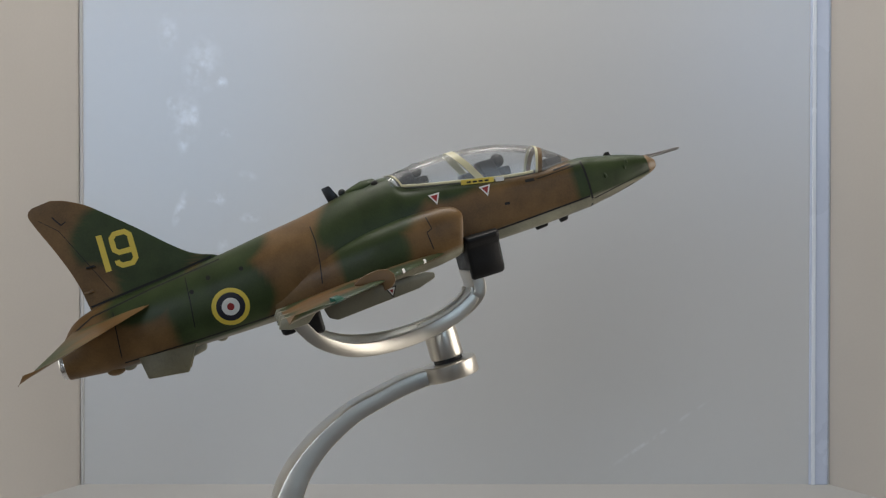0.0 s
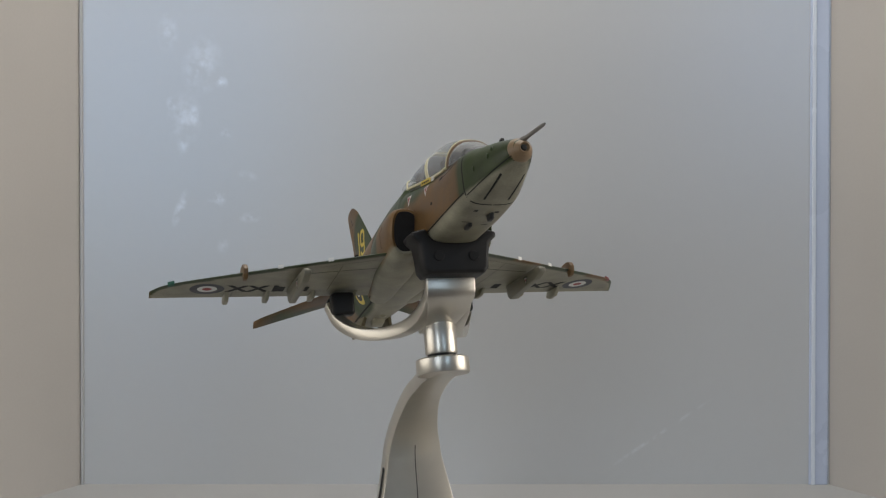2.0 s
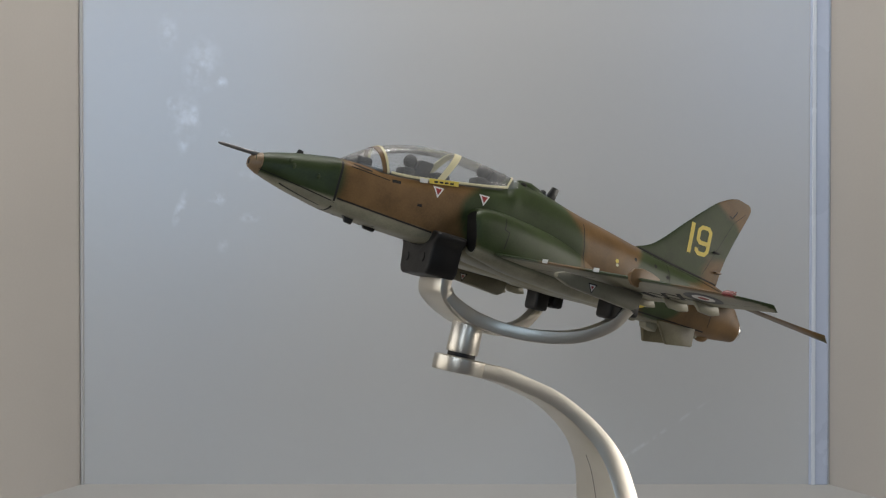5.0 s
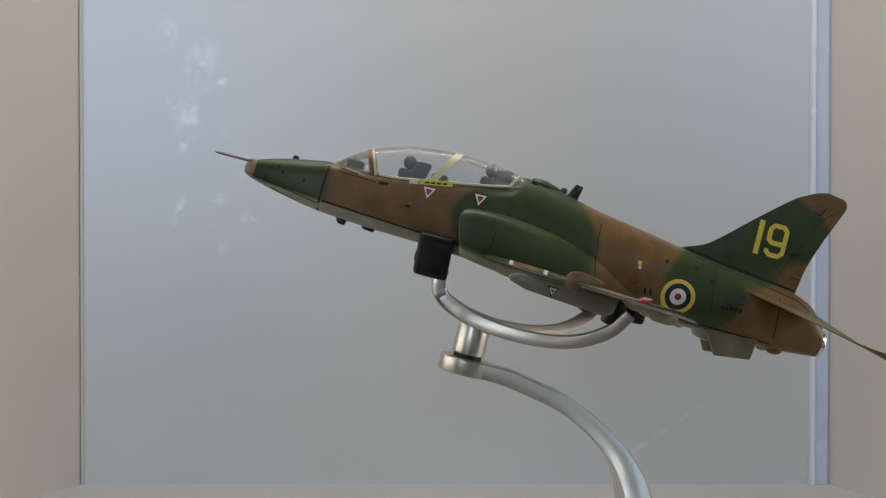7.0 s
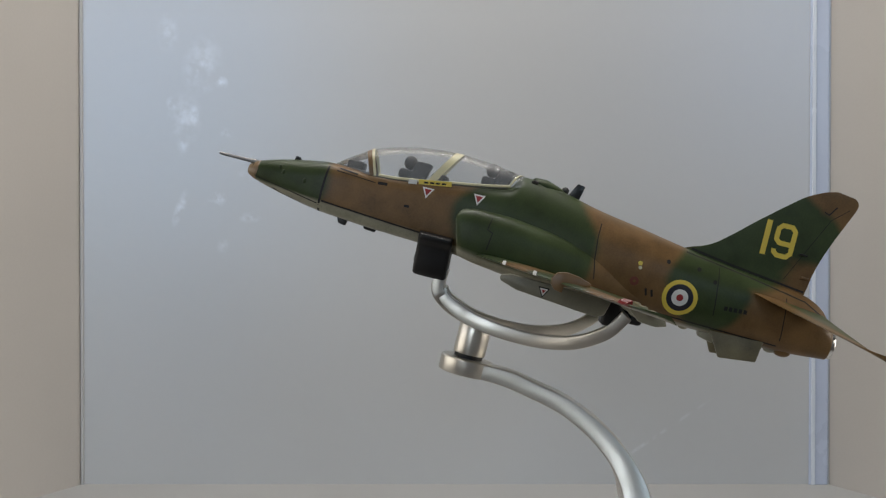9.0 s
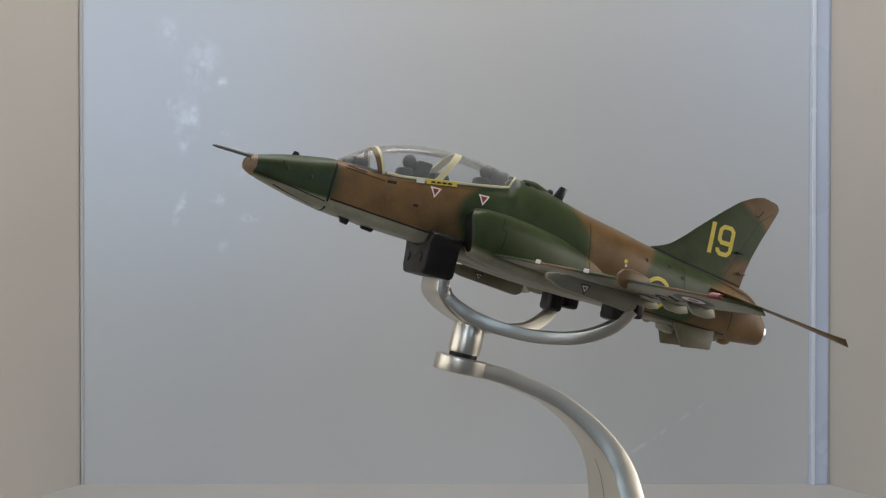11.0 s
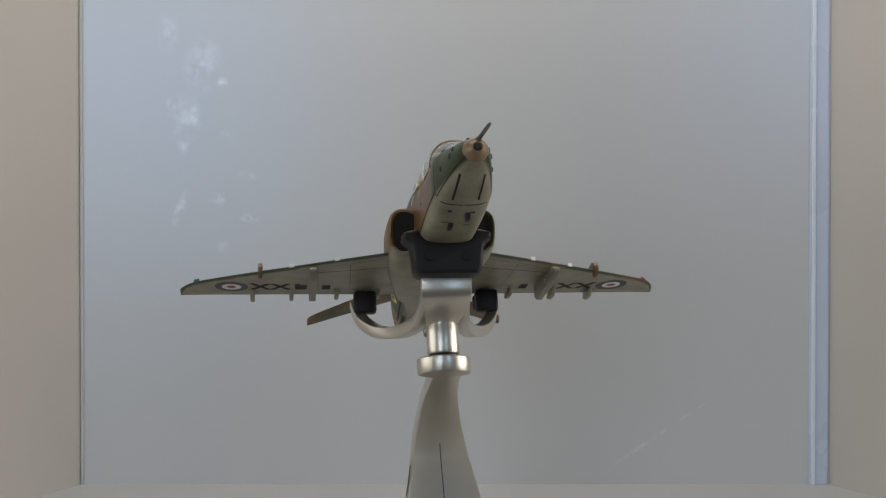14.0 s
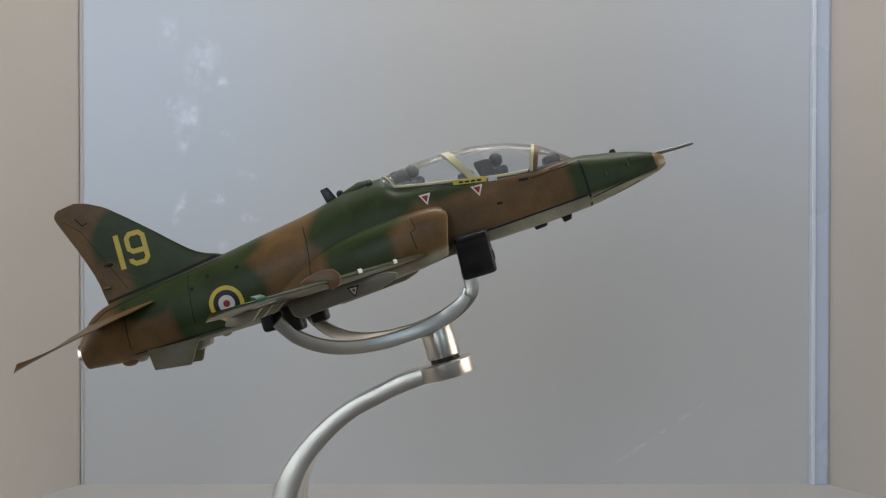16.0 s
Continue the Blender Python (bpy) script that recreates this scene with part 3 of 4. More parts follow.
def canopy():
    bm = bmesh.new()
    rings(bm, [can_loop(30.8 - 0.85 * i) for i in range(53)], closed=False)
    g = air("canopy", bm, "canopy_glass", "clear moulded canopy with cream frames")
    g.visible_shadow = False

    def hoop(a_bot, a_top, width, material, label, grow=0.18):
        bm = bmesh.new()
        loops = []
        for dw in (0.0, width):
            base = can_loop((a_bot + a_top) / 2, grow)
            zb = base[0][2]
            zt = max(p[2] for p in base)
            loop = []
            for k in range(len(base)):
                f = (base[k][2] - zb) / (zt - zb)
                a = a_bot + (a_top - a_bot) * f - dw
                q = can_loop(a, grow)[k]
                loop.append(q)
            loops.append(loop)
        inner = [[(x * 0.965, y, z - 0.22) for x, y, z in l] for l in loops]
        order = [loops[0], loops[1], inner[1], inner[0]]
        vs = [[bm.verts.new(p) for p in l] for l in order]
        for j in range(4):
            a, b = vs[j], vs[(j + 1) % 4]
            for k in range(len(a) - 1):
                bm.faces.new((a[k], a[k + 1], b[k + 1], b[k]))
        air("frame", bm, material, label, g)

    hoop(20.9, 23.1, 0.6, "cream_paint", "cream windscreen arch")
    hoop(21.9, 24.1, 1.0, "brown_paint", "brown edge of the windscreen arch", 0.12)
    hoop(8.6, 3.4, 1.9, "cream_paint", "broad cream canopy bow between the seats", 0.05)
    for side in (1, -1):
        bm = bmesh.new()
        loops = []
        for i in range(42):
            a = 19.8 - 0.75 * i
            sill = curve_at(CAN, a, 2)
            w = can_loop(a)[0][0] + 0.12
            loops.append([(side * (w + dx), -a, sill - 0.35 + dz) for dx, dz in ((0.0, 0.0), (0.14, 0.05), (0.14, 0.5), (0.0, 0.6), (-0.3, 0.5), (-0.3, 0.0))])
        rings(bm, loops)
        air("sill", bm, "cream_paint", "cream canopy sill", g)
        bm = bmesh.new()
        loops = []
        for k in range(0, 13):
            f = k / 12
            a = -10.6 - 2.7 * f
            q = can_loop(a, 0.15)
            idx = int(round(f * 12))
            x, y, z = q[idx]
            loops.append([(side * (x + dx), y + dy, z + dz) for dx, dy, dz in ((0.1, -0.22, 0), (0.1, 0.22, 0.1), (-0.2, 0.22, 0), (-0.2, -0.22, 0))])
        rings(bm, loops)
        air("rear_frame", bm, "cream_paint", "slanted cream rear canopy frame", g)


canopy()


def cockpit():
    bm = bmesh.new()
    loops = []
    for i in range(40):
        a = 29.0 - 1.0 * i
        sill = curve_at(CAN, a, 2)
        w = max(0.6, can_loop(a)[0][0] - 0.5)
        loops.append([(-w, -a, sill - 0.6), (w, -a, sill - 0.6), (w, -a, sill + 0.12), (-w, -a, sill + 0.12)])
    rings(bm, loops)
    tub = air("cockpit_floor", bm, "cockpit_deck", "mid grey cockpit deck")
    for a, u, nm in ((25.5, 7.0, "instrument_panel"), (5.5, 8.6, "instrument_panel")):
        bm = bmesh.new()
        box(bm, -3.6, 3.6, -a - 2.4, -a + 1.6, u - 0.5, u + 1.9, 0.7)
        air(nm, bm, "cockpit_grey", "dark instrument coaming", tub)
    for a, u in ((11.5, 8.0), (-8.0, 10.9)):
        bm = bmesh.new()
        box(bm, -2.7, 2.7, -a - 1.7, -a + 2.2, u - 1.0, u + 4.3, 0.7)
        for v in bm.verts:
            v.co.y += (v.co.z - u) * 0.28
        seat = air("ejection_seat", bm, "seat_black", "black ejection seat", tub)
        bm = bmesh.new()
        bmesh.ops.create_uvsphere(bm, u_segments=20, v_segments=14, radius=1.55)
        for v in bm.verts:
            v.co = (v.co.x * 1.1, v.co.y * 1.05 - a - 2.0, v.co.z * 1.1 + u + 3.5)
        air("headrest", bm, "cockpit_grey", "rounded dark grey headrest", seat)
        bm = bmesh.new()
        box(bm, -2.6, 2.6, -a - 4.2, -a - 1.0, u - 0.5, u + 1.8, 0.7)
        air("seat_cushion", bm, "cockpit_grey", "dark seat cushion", seat)


cockpit()


def small_parts():
    # pitot probe
    bm = bmesh.new()
    loops = []
    for a, r in ((49.2, 0.68), (50.6, 0.6), (51.0, 0.46), (57.8, 0.38), (58.7, 0.22)):
        loops.append([(0.3 + 0.09 * (a - 49.2) + r * math.cos(2 * math.pi * i / 12), -a, 2.7 + r * math.sin(2 * math.pi * i / 12)) for i in range(12)])
    rings(bm, loops)
    air("probe", bm, "probe_steel", "thin grey nose probe")
    # blade aerials
    bm = bmesh.new()
    plate(bm, [(-24.6, 12.9), (-26.3, 16.3), (-28.2, 16.0), (-27.4, 12.4)], -0.5, 0.5, 0.25)
    air("blade_aerial", bm, "black_plastic", "black blade aerial on the spine")
    bm = bmesh.new()
    plate(bm, [(41.0, 5.2), (40.6, 6.5), (39.6, 6.4), (39.0, 5.5)], -0.35, 0.35, 0.15)
    air("nose_aerial", bm, "panel_ink", "small dark aerial on the nose")
    for a0, a1 in ((27.5, 24.6), (21.5, 17.6)):
        bm = bmesh.new()
        sx = 1.6 if a0 > 24 else -1.2
        plate(bm, [(a0, -5.0), (a0 - 0.6, -6.6), (a1 + 0.5, -6.9), (a1, -5.2)], sx - 0.55, sx + 0.55, 0.3)
        air("belly_aerial", bm, "black_plastic", "small black aerial under the nose")
    # fairing behind the canopy with its dark mouth
    bm = bmesh.new()
    loops = []
    for a, w, h in ((-15.2, 0.4, 0.3), (-16.2, 2.2, 1.0), (-19.0, 3.0, 1.3), (-22.5, 2.2, 0.9), (-25.0, 0.4, 0.3)):
        c = fus_dims(a)[0] - 0.7
        loops.append([(w * math.cos(2 * math.pi * i / 20), -a, c + h * 1.3 * math.sin(2 * math.pi * i / 20)) for i in range(20)])
    rings(bm, loops)
    f = air("spine_fairing", bm, "camouflage", "green fairing behind the canopy")
    paint(f)
    for side in (1, -1):
        bm = bmesh.new()
        bmesh.ops.create_uvsphere(bm, u_segments=14, v_segments=10, radius=1.0)
        for v in bm.verts:
            v.co = (side * 2.6 + v.co.x * 0.7, 16.3 + v.co.y * 0.9, 13.8 + v.co.z * 0.75)
        air("vent", bm, "duct_black", "dark vent", f)
    bm = bmesh.new()
    bmesh.ops.create_uvsphere(bm, u_segments=14, v_segments=10, radius=0.9)
    for v in bm.verts:
        v.co = (v.co.x, 23.8 + v.co.y, 13.9 + v.co.z)
    air("beacon", bm, "cockpit_grey", "small dark beacon on the spine")
    # under the tail
    for side in (1, -1):
        bm = bmesh.new()
        plate(bm, [(-63.5, -9.0), (-64.8, -10.6), (-67.3, -15.2), (-76.0, -14.2), (-77.0, -9.0)], side * 3.4 - 0.6, side * 3.4 + 0.6, 0.3)
        for v in bm.verts:
            v.co.x += side * (-9 - v.co.z) * 0.22
        o = air("ventral_fin", bm, "camouflage", "square olive ventral fin under the tail")
        paint(o, False)
        for k in range(len(o.data.vertices)):
            o.data.attributes["camo"].data[k].value, o.data.attributes["belly"].data[k].value = 0.55, 0.3
    bm = bmesh.new()
    plate(bm, [(-62.0, -9.8), (-62.6, -11.8), (-66.0, -12.6), (-67.0, -9.5)], -1.6, 1.6, 0.4)
    air("airbrake_block", bm, "grey_paint", "grey block ahead of the ventral fins")
    for a, r, m in ((-79.6, 1.0, "grey_paint"), (-82.6, 1.4, "camouflage"), (-58.6, 0.8, "grey_paint")):
        bm = bmesh.new()
        bmesh.ops.create_uvsphere(bm, u_segments=16, v_segments=10, radius=r)
        for v in bm.verts:
            v.co = (v.co.x * 1.2, -a + v.co.y * 1.5, fus_dims(a)[1] + 0.1 + v.co.z * 0.9)
        o = air("bump", bm, m, "small bump under the tail")
        if m == "camouflage":
            paint(o, False)
    bm = bmesh.new()
    box(bm, -2.0, -0.9, 88.0, 92.4, -4.6, -3.2, 0.3)
    air("pipe_fairing", bm, "grey_paint", "small pale fairing on the jet pipe")
    # pylons, fences, flap fairings, lights
    for side in (1, -1):
        bm = bmesh.new()
        plate(bm, [(-15.0, -7.0), (-13.0, -7.7), (-13.2, -8.8), (-17.0, -10.0), (-34.6, -11.5), (-36.2, -10.6), (-37.0, -7.2)], side * 30.2 - 0.9, side * 30.2 + 0.9, 0.4)
        py = air("pylon", bm, "shaded_grey", "grey under-wing pylon plate")
        for d in (1, -1):
            for k, m, e in ((1.25, "panel_ink", 0.02), (0.85, "white_paint", 0.05), (0.45, "red_paint", 0.08)):
                bm = bmesh.new()
                x = side * 30.2 + d * (0.9 + e)
                bm.faces.new([bm.verts.new((x, 22.6 + k * dx, -8.9 + k * dz)) for dx, dz in ((-1, 0.7), (1, 0.7), (0, -1.1))])
                air("marking", bm, m, "small warning triangle", py)
        bm = bmesh.new()
        pts = [(-30.6, -4.5), (-28.0, -3.7), (-25.6, -3.4), (-23.7, -3.8), (-22.7, -5.0), (-22.8, -6.4), (-23.8, -7.4), (-25.4, -7.7), (-25.4, -6.4), (-30.6, -5.2)]
        plate(bm, pts, side * 43.3 - 0.55, side * 43.3 + 0.55, 0.25)
        o = air("wing_fence", bm, "brown_paint", "rounded wing fence wrapped over the leading edge")
        for s, d in ((45.9, 1.6), (35.6, 1.4), (23.6, 1.2), (12.5, 1.0)):
            bm = bmesh.new()
            plate(bm, [(-38.5, -7.2), (-41.0, -7.7 - d), (-44.4, -7.6 - d * 1.2), (-46.6, -7.9 - d * 0.6), (-45.6, -7.0)], side * s - 0.55, side * s + 0.55, 0.3)
            air("flap_fairing", bm, "grey_paint", "slim grey flap fairing under the wing")
        bm = bmesh.new()
        loops = []
        for s in (59.2, 59.7, 60.2, 60.7):
            le = curve_at([(-w[0], w[1]) for w in WING], -s, 1)
            loops.append([(side * s, -le + y, wing_le(s) + z) for y, z in ((-0.14, 0), (0.2, 0.6), (1.0, 1.0), (1.0, -0.35), (0.4, -0.3))])
        rings(bm, loops)
        air("navigation_light", bm, "red_lens" if side > 0 else "green_lens", "red wing-tip light" if side > 0 else "green wing-tip light", wings[side])
        for s in (24.4, 35.4):
            bm = bmesh.new()
            loops = []
            for ds in (-0.6, 0.6):
                le = curve_at([(-w[0], w[1]) for w in WING], -(s + ds), 1)
                loops.append([(side * (s + ds), -le + y, wing_le(s + ds) + z) for y, z in ((-0.12, -0.12), (-0.19, 0.1), (-0.19, 0.4), (-0.08, 0.8))])
            rings(bm, loops, closed=False)
            air("edge_patch", bm, "white_paint", "white patch on the leading edge", wings[side])


small_parts()


# ---- markings: thin decals that follow the skin ----
def on_skin(side, lift):
    return lambda a, u: (side * (skin_s(a, u) + lift), -a, u)


def on_fin(side, lift):
    return lambda a, u: (side * (fin_s(a, u) + lift), -a, u)


def on_wing_below(lift):
    def f(s, a):
        tab = [(-w[0], w[1], w[2], w[3]) for w in WING]
        le, te, th = (curve_at(tab, -abs(s), c) for c in (1, 2, 3))
        x = min(0.98, max(0.02, (le - a) / (le - te)))
        y = th * max(0, 2.6 * (math.sqrt(x) * 0.385 - 0.12 * x - 0.35 * x * x + 0.10 * x**3) - 0.03 * x) * 0.5 + 0.02 * th
        return (s, -a, wing_u(abs(s), a) - 0.45 * y - lift)
    return f


def ring_decal(place, ca, cu, r0, r1, material, parent, label, n=40, squash=1.0):
    bm = bmesh.new()
    m = 4
    vs = [[bm.verts.new(place(ca + (r0 + (r1 - r0) * j / m) * math.cos(2 * math.pi * i / n), cu + squash * (r0 + (r1 - r0) * j / m) * math.sin(2 * math.pi * i / n))) for i in range(n)] for j in range(m + 1)]
    for a, b in zip(vs, vs[1:]):
        for i in range(n):
            bm.faces.new((a[i], a[(i + 1) % n], b[(i + 1) % n], b[i]))
    air("marking", bm, material, label, parent)


def strip_decal(place, pts, width, material, parent, label, name="marking"):
    """A thin band along 2D points."""
    bm = bmesh.new()
    path = []
    for p, q in zip(pts, pts[1:]):
        k = max(1, int(math.dist(p, q) / 0.8))
        path += [(p[0] + (q[0] - p[0]) * i / k, p[1] + (q[1] - p[1]) * i / k) for i in range(k)]
    path.append(pts[-1])
    rows = []
    for i, p in enumerate(path):
        p0, p1 = path[max(i - 1, 0)], path[min(i + 1, len(path) - 1)]
        d = math.dist(p0, p1) or 1
        nx, ny = -(p1[1] - p0[1]) / d, (p1[0] - p0[0]) / d
        rows.append([bm.verts.new(place(p[0] + nx * w, p[1] + ny * w)) for w in (-width / 2, width / 2)])
    for a, b in zip(rows, rows[1:]):
        bm.faces.new((a[0], a[1], b[1], b[0]))
    air(name, bm, material, label, parent)


def letters(text, place, ca, cu, height, turn, flip, material, parent, label, squeeze=1.0, shear=0.0):
    """Built-in font laid on a surface: centre (ca, cu) of its 2D map."""
    cv = bpy.data.curves.new("text", "FONT")
    cv.body, cv.size, cv.align_x, cv.align_y, cv.offset = text, height * 1.42, "CENTER", "CENTER", height * 0.05
    cv.resolution_u = 6
    tmp = new("text", cv)
    me = bpy.data.meshes.new_from_object(tmp.evaluated_get(bpy.context.evaluated_depsgraph_get()))
    bpy.data.objects.remove(tmp)
    bm = bmesh.new()
    bm.from_mesh(me)
    bmesh.ops.triangulate(bm, faces=bm.faces)
    bmesh.ops.subdivide_edges(bm, edges=[e for e in bm.edges if e.calc_length() > 1.0], cuts=2)
    t = radians(turn)
    for v in bm.verts:
        x, y = (v.co.x + shear * v.co.y) * squeeze * flip, v.co.y
        v.co = place(ca + x * math.cos(t) - y * math.sin(t), cu + x * math.sin(t) + y * math.cos(t))
    air("marking", bm, material, label, parent)


def fill_decal(place, tri, material, parent, label, n=6):
    """A triangle in small pieces that follow the skin."""
    bm = bmesh.new()
    (ax, ay), (bx, by), (cx, cy) = tri
    rows = []
    for i in range(n + 1):
        f = i / n
        k = n - i
        rows.append([bm.verts.new(place(*[(1 - f) * ((1 - g) * p + g * q) + f * r for p, q, r in ((ax, bx, cx), (ay, by, cy))])) for g in ([j / k for j in range(k + 1)] if k else [0])])
    for r0, r1 in zip(rows, rows[1:]):
        for j in range(len(r1)):
            bm.faces.new((r0[j], r0[j + 1], r1[j]))
            if j + 1 < len(r1):
                bm.faces.new((r0[j + 1], r1[j + 1], r1[j]))
    air("marking", bm, material, label, parent)


def tail_number(side):
    """The yellow 19 on the fin, square-shouldered stencil digits."""
    ca, u0, h, w = (-75.1 if side > 0 else -75.3), 10.8, 8.3, 1.28

    def at(x, y):
        return (ca - side * x, u0 + y)
    q = on_fin(side, 0.10)
    strip_decal(q, [at(-2.9, 0), at(-2.9, h)], w, "yellow_paint", tail_fin, "yellow tail number 1")
    l, r = -0.5, 3.5
    nine = [(l, 1.9), (l, 1.3), (l + 0.9, 0.55), (r - 0.9, 0.55), (r, 1.5), (r, h - 1.5), (r - 0.9, h - 0.6), (l + 0.9, h - 0.6), (l, h - 1.5), (l, 4.3), (l + 0.9, 3.5), (r - 0.4, 3.5)]
    strip_decal(q, [at(x, y) for x, y in nine], w * 0.93, "yellow_paint", tail_fin, "yellow tail number 9")


def on_belly(lift):
    """The underside of the nose: s across, a along."""
    def f(s, a):
        top, bot, w, n = fus_dims(a)
        c, h = (top + bot) / 2, (top - bot) / 2
        n += low_square(a)
        v = min(0.995, abs(s) / w)
        return (s, -a, c - h * (1 - v**n) ** (1 / n) - lift)
    return f


def markings():
    nb = on_belly(0.05)
    for sd in (1, -1):
        strip_decal(nb, [(sd * 2.5, 44.0), (sd * 2.7, 34.0)], 0.45, "panel_ink", body, "dark groove under the nose", "panel_line")
        strip_decal(nb, [(sd * 0.2, 31.7), (sd * 3.0, 31.9), (sd * 5.6, 31.9)], 0.45, "panel_ink", body, "", "panel_line")
        strip_decal(on_skin(sd, 0.05), [(-54.5, 6.9), (-70, 4.7), (-84, 2.2), (-89.5, -0.6)], 0.3, "panel_ink", body, "", "panel_line")
    for p, q, w in (((-2.9, 28.2), (-2.0, 28.2), 1.0), ((2.0, 27.6), (3.0, 27.6), 0.8), ((-3.4, 21.6), (-1.8, 21.6), 0.35), ((1.6, 20.0), (3.0, 20.0), 0.35)):
        strip_decal(nb, [p, q], w, "panel_ink", body, "dark stencil bar")
    for side in (1, -1):
        sk = on_skin(side, 0.06)
        ring_decal(sk, -54.8, -3.8, 3.15, 4.15, "yellow_paint", body, "yellow ring of the fuselage roundel")
        ring_decal(sk, -54.8, -3.8, 1.95, 3.15, "navy_paint", body, "dark blue ring of the fuselage roundel")
        ring_decal(sk, -54.8, -3.8, 0.8, 1.95, "white_paint", body, "white ring of the fuselage roundel")
        ring_decal(sk, -54.8, -3.8, 0.0, 0.8, "red_paint", body, "red centre of the fuselage roundel")
        tail_number(side)
        for a, u in ((7.6, 5.6), (-4.4, 6.9)):
            fill_decal(on_skin(side, 0.06), [(a - 1.4, u + 1.05), (a + 1.4, u + 1.05), (a + 0.1, u - 1.55)], "white_paint", body, "white warning triangle")
            fill_decal(on_skin(side, 0.10), [(a - 0.85, u + 0.72), (a + 0.85, u + 0.72), (a + 0.08, u - 0.85)], "red_paint", body, "red warning triangle")
        # placard under the sill, with bars for its unreadable print
        on_sill = lambda lift: (lambda a, u: (side * (can_loop(a)[0][0] + 0.3 + lift), -a, u))
        strip_decal(on_sill(0.0), [(10.2, 7.5), (2.6, 8.7)], 1.15, "yellow_paint", body, "yellow placard on the canopy sill")
        for k in range(4):
            f0, f1 = 0.16 + k * 0.18, 0.29 + k * 0.18
            strip_decal(on_sill(0.05), [(10.2 - 7.6 * f0, 7.42 + 1.2 * f0), (10.2 - 7.6 * f1, 7.42 + 1.2 * f1)], 0.42, "panel_ink", body, "black print bar")
        strip_decal(on_sill(0.0), [(12.6, 7.0), (10.6, 7.3)], 1.0, "white_paint", body, "white patch on the canopy sill")
        # engraved lines
        lines = [
            [(31.5, 6.0), (31.7, 3.5), (31.9, 0.0), (31.9, -3.0), (31.7, -4.4)],
            [(31.4, -2.4), (20, -3.2), (7.0, -4.0)],
            [(29.5, 5.4), (20.0, 4.8)],
            [(-33.4, 8.4), (-33.2, 5.0), (-33.6, 0.0), (-34.4, -4.5)],
            [(-62.6, 5.0), (-62.8, 0.0), (-63.4, -6.0)],
            [(-79.4, 2.0), (-79.8, -4.0), (-80.2, -8.0)],
            [(-10.6, 4.5), (-10.2, 3.2)],
            [(-8.7, 4.1), (-8.1, 0.6), (-9.4, 0.1), (-8.9, -3.9)],
            [(48.5, 3.2), (48.7, 1.0), (48.6, -1.2)],
            [(49.0, -0.4), (40.0, -1.9), (32.4, -3.2)],
        ]
        for i, l in enumerate(lines):
            strip_decal(on_skin(side, 0.05), l, (0.5, 0.4)[i] if i < 2 else 0.22, "panel_ink", body, "", "panel_line")
        strip_decal(on_fin(side, 0.06), [(-86.0, 22.3), (-78.6, 6.2)], 0.13, "panel_ink", tail_fin, "", "panel_line")
        strip_decal(on_fin(side, 0.07), [(-86.6, 25.6), (-85.2, 23.4)], 0.3, "panel_ink", tail_fin, "small dark mark near the fin tip")
        strip_decal(on_fin(side, 0.07), [(-85.2, 23.4), (-84.0, 23.9)], 0.25, "panel_ink", tail_fin, "small dark mark near the fin tip")
        for a, u in ((-83.6, 7.6), (-81.8, 12.8)):
            bm = bmesh.new()
            plate(bm, [(a + 1.3, u - 0.25), (a + 0.9, u + 0.3), (a - 0.8, u + 0.25), (a - 0.9, u - 0.2)], side * 0.2, side * 1.15 if u < 10 else side * 0.95, 0.1)
            air("hinge_peg", bm, "brown_paint" if u < 10 else "panel_ink", "", tail_fin)
        strip_decal(on_skin(side, 0.06), [(-42.0, -8.2), (-51.0, -8.6), (-64.0, -9.0), (-80.0, -9.4)], 0.32, "panel_ink", body, "", "panel_line")
        strip_decal(on_fin(side, 0.08), [(-56.0, 8.0), (-66.0, 6.5), (-76.0, 5.3), (-84.0, 4.3)], 0.45, "panel_ink", tail_fin, "", "panel_line")
        strip_decal(on_fin(side, 0.06), [(-86.0, 22.3), (-89.6, 25.6)], 0.13, "panel_ink", tail_fin, "", "panel_line")
        # pegs and dots
        for a, u in ((-57.8, 3.6), (-50.4, 3.6), (-62.0, 1.6)):
            ring_decal(on_skin(side, 0.07), a, u, 0.0, 0.5, "panel_ink", body, "", 12)
        for a, u in ((43.0, 3.0), (42.0, 2.0), (36.5, 1.2)):
            bm = bmesh.new()
            bmesh.ops.create_uvsphere(bm, u_segments=10, v_segments=8, radius=0.42)
            x = fus_s(a, u)
            for v in bm.verts:
                v.co = (side * (x + v.co.x * 0.7), -a + v.co.y, u + v.co.z * 1.5)
            o = air("rivet", bm, "camouflage", "", body)
            paint(o)
        # unreadable stencils
        strip_decal(on_skin(side, 0.07), [(29.0, 6.1), (24.5, 5.7)], 0.35, "panel_ink", body, "dark stencil bar")
        strip_decal(on_skin(side, 0.07), [(19.4, 4.9), (17.2, 5.1)], 0.7, "panel_ink", body, "dark stencil bar")
        strip_decal(on_skin(side, 0.07), [(12.2, 1.2), (11.0, 1.3)], 0.6, "panel_ink", body, "dark stencil bar")
        if side > 0:
            for k in range(5):
                strip_decal(on_skin(side, 0.07), [(-65.4 - k * 1.15, -3.7 + k * 0.06), (-66.2 - k * 1.15, -3.65 + k * 0.06)], 0.95, "panel_ink", body, "dark serial bar")
            ring_decal(on_skin(side, 0.07), -44.0, 1.7, 0.0, 0.6, "yellow_paint", body, "small yellow badge", 5)
            ring_decal(on_skin(side, 0.07), -44.2, 0.7, 0.0, 0.45, "cream_paint", body, "small yellow badge", 6)
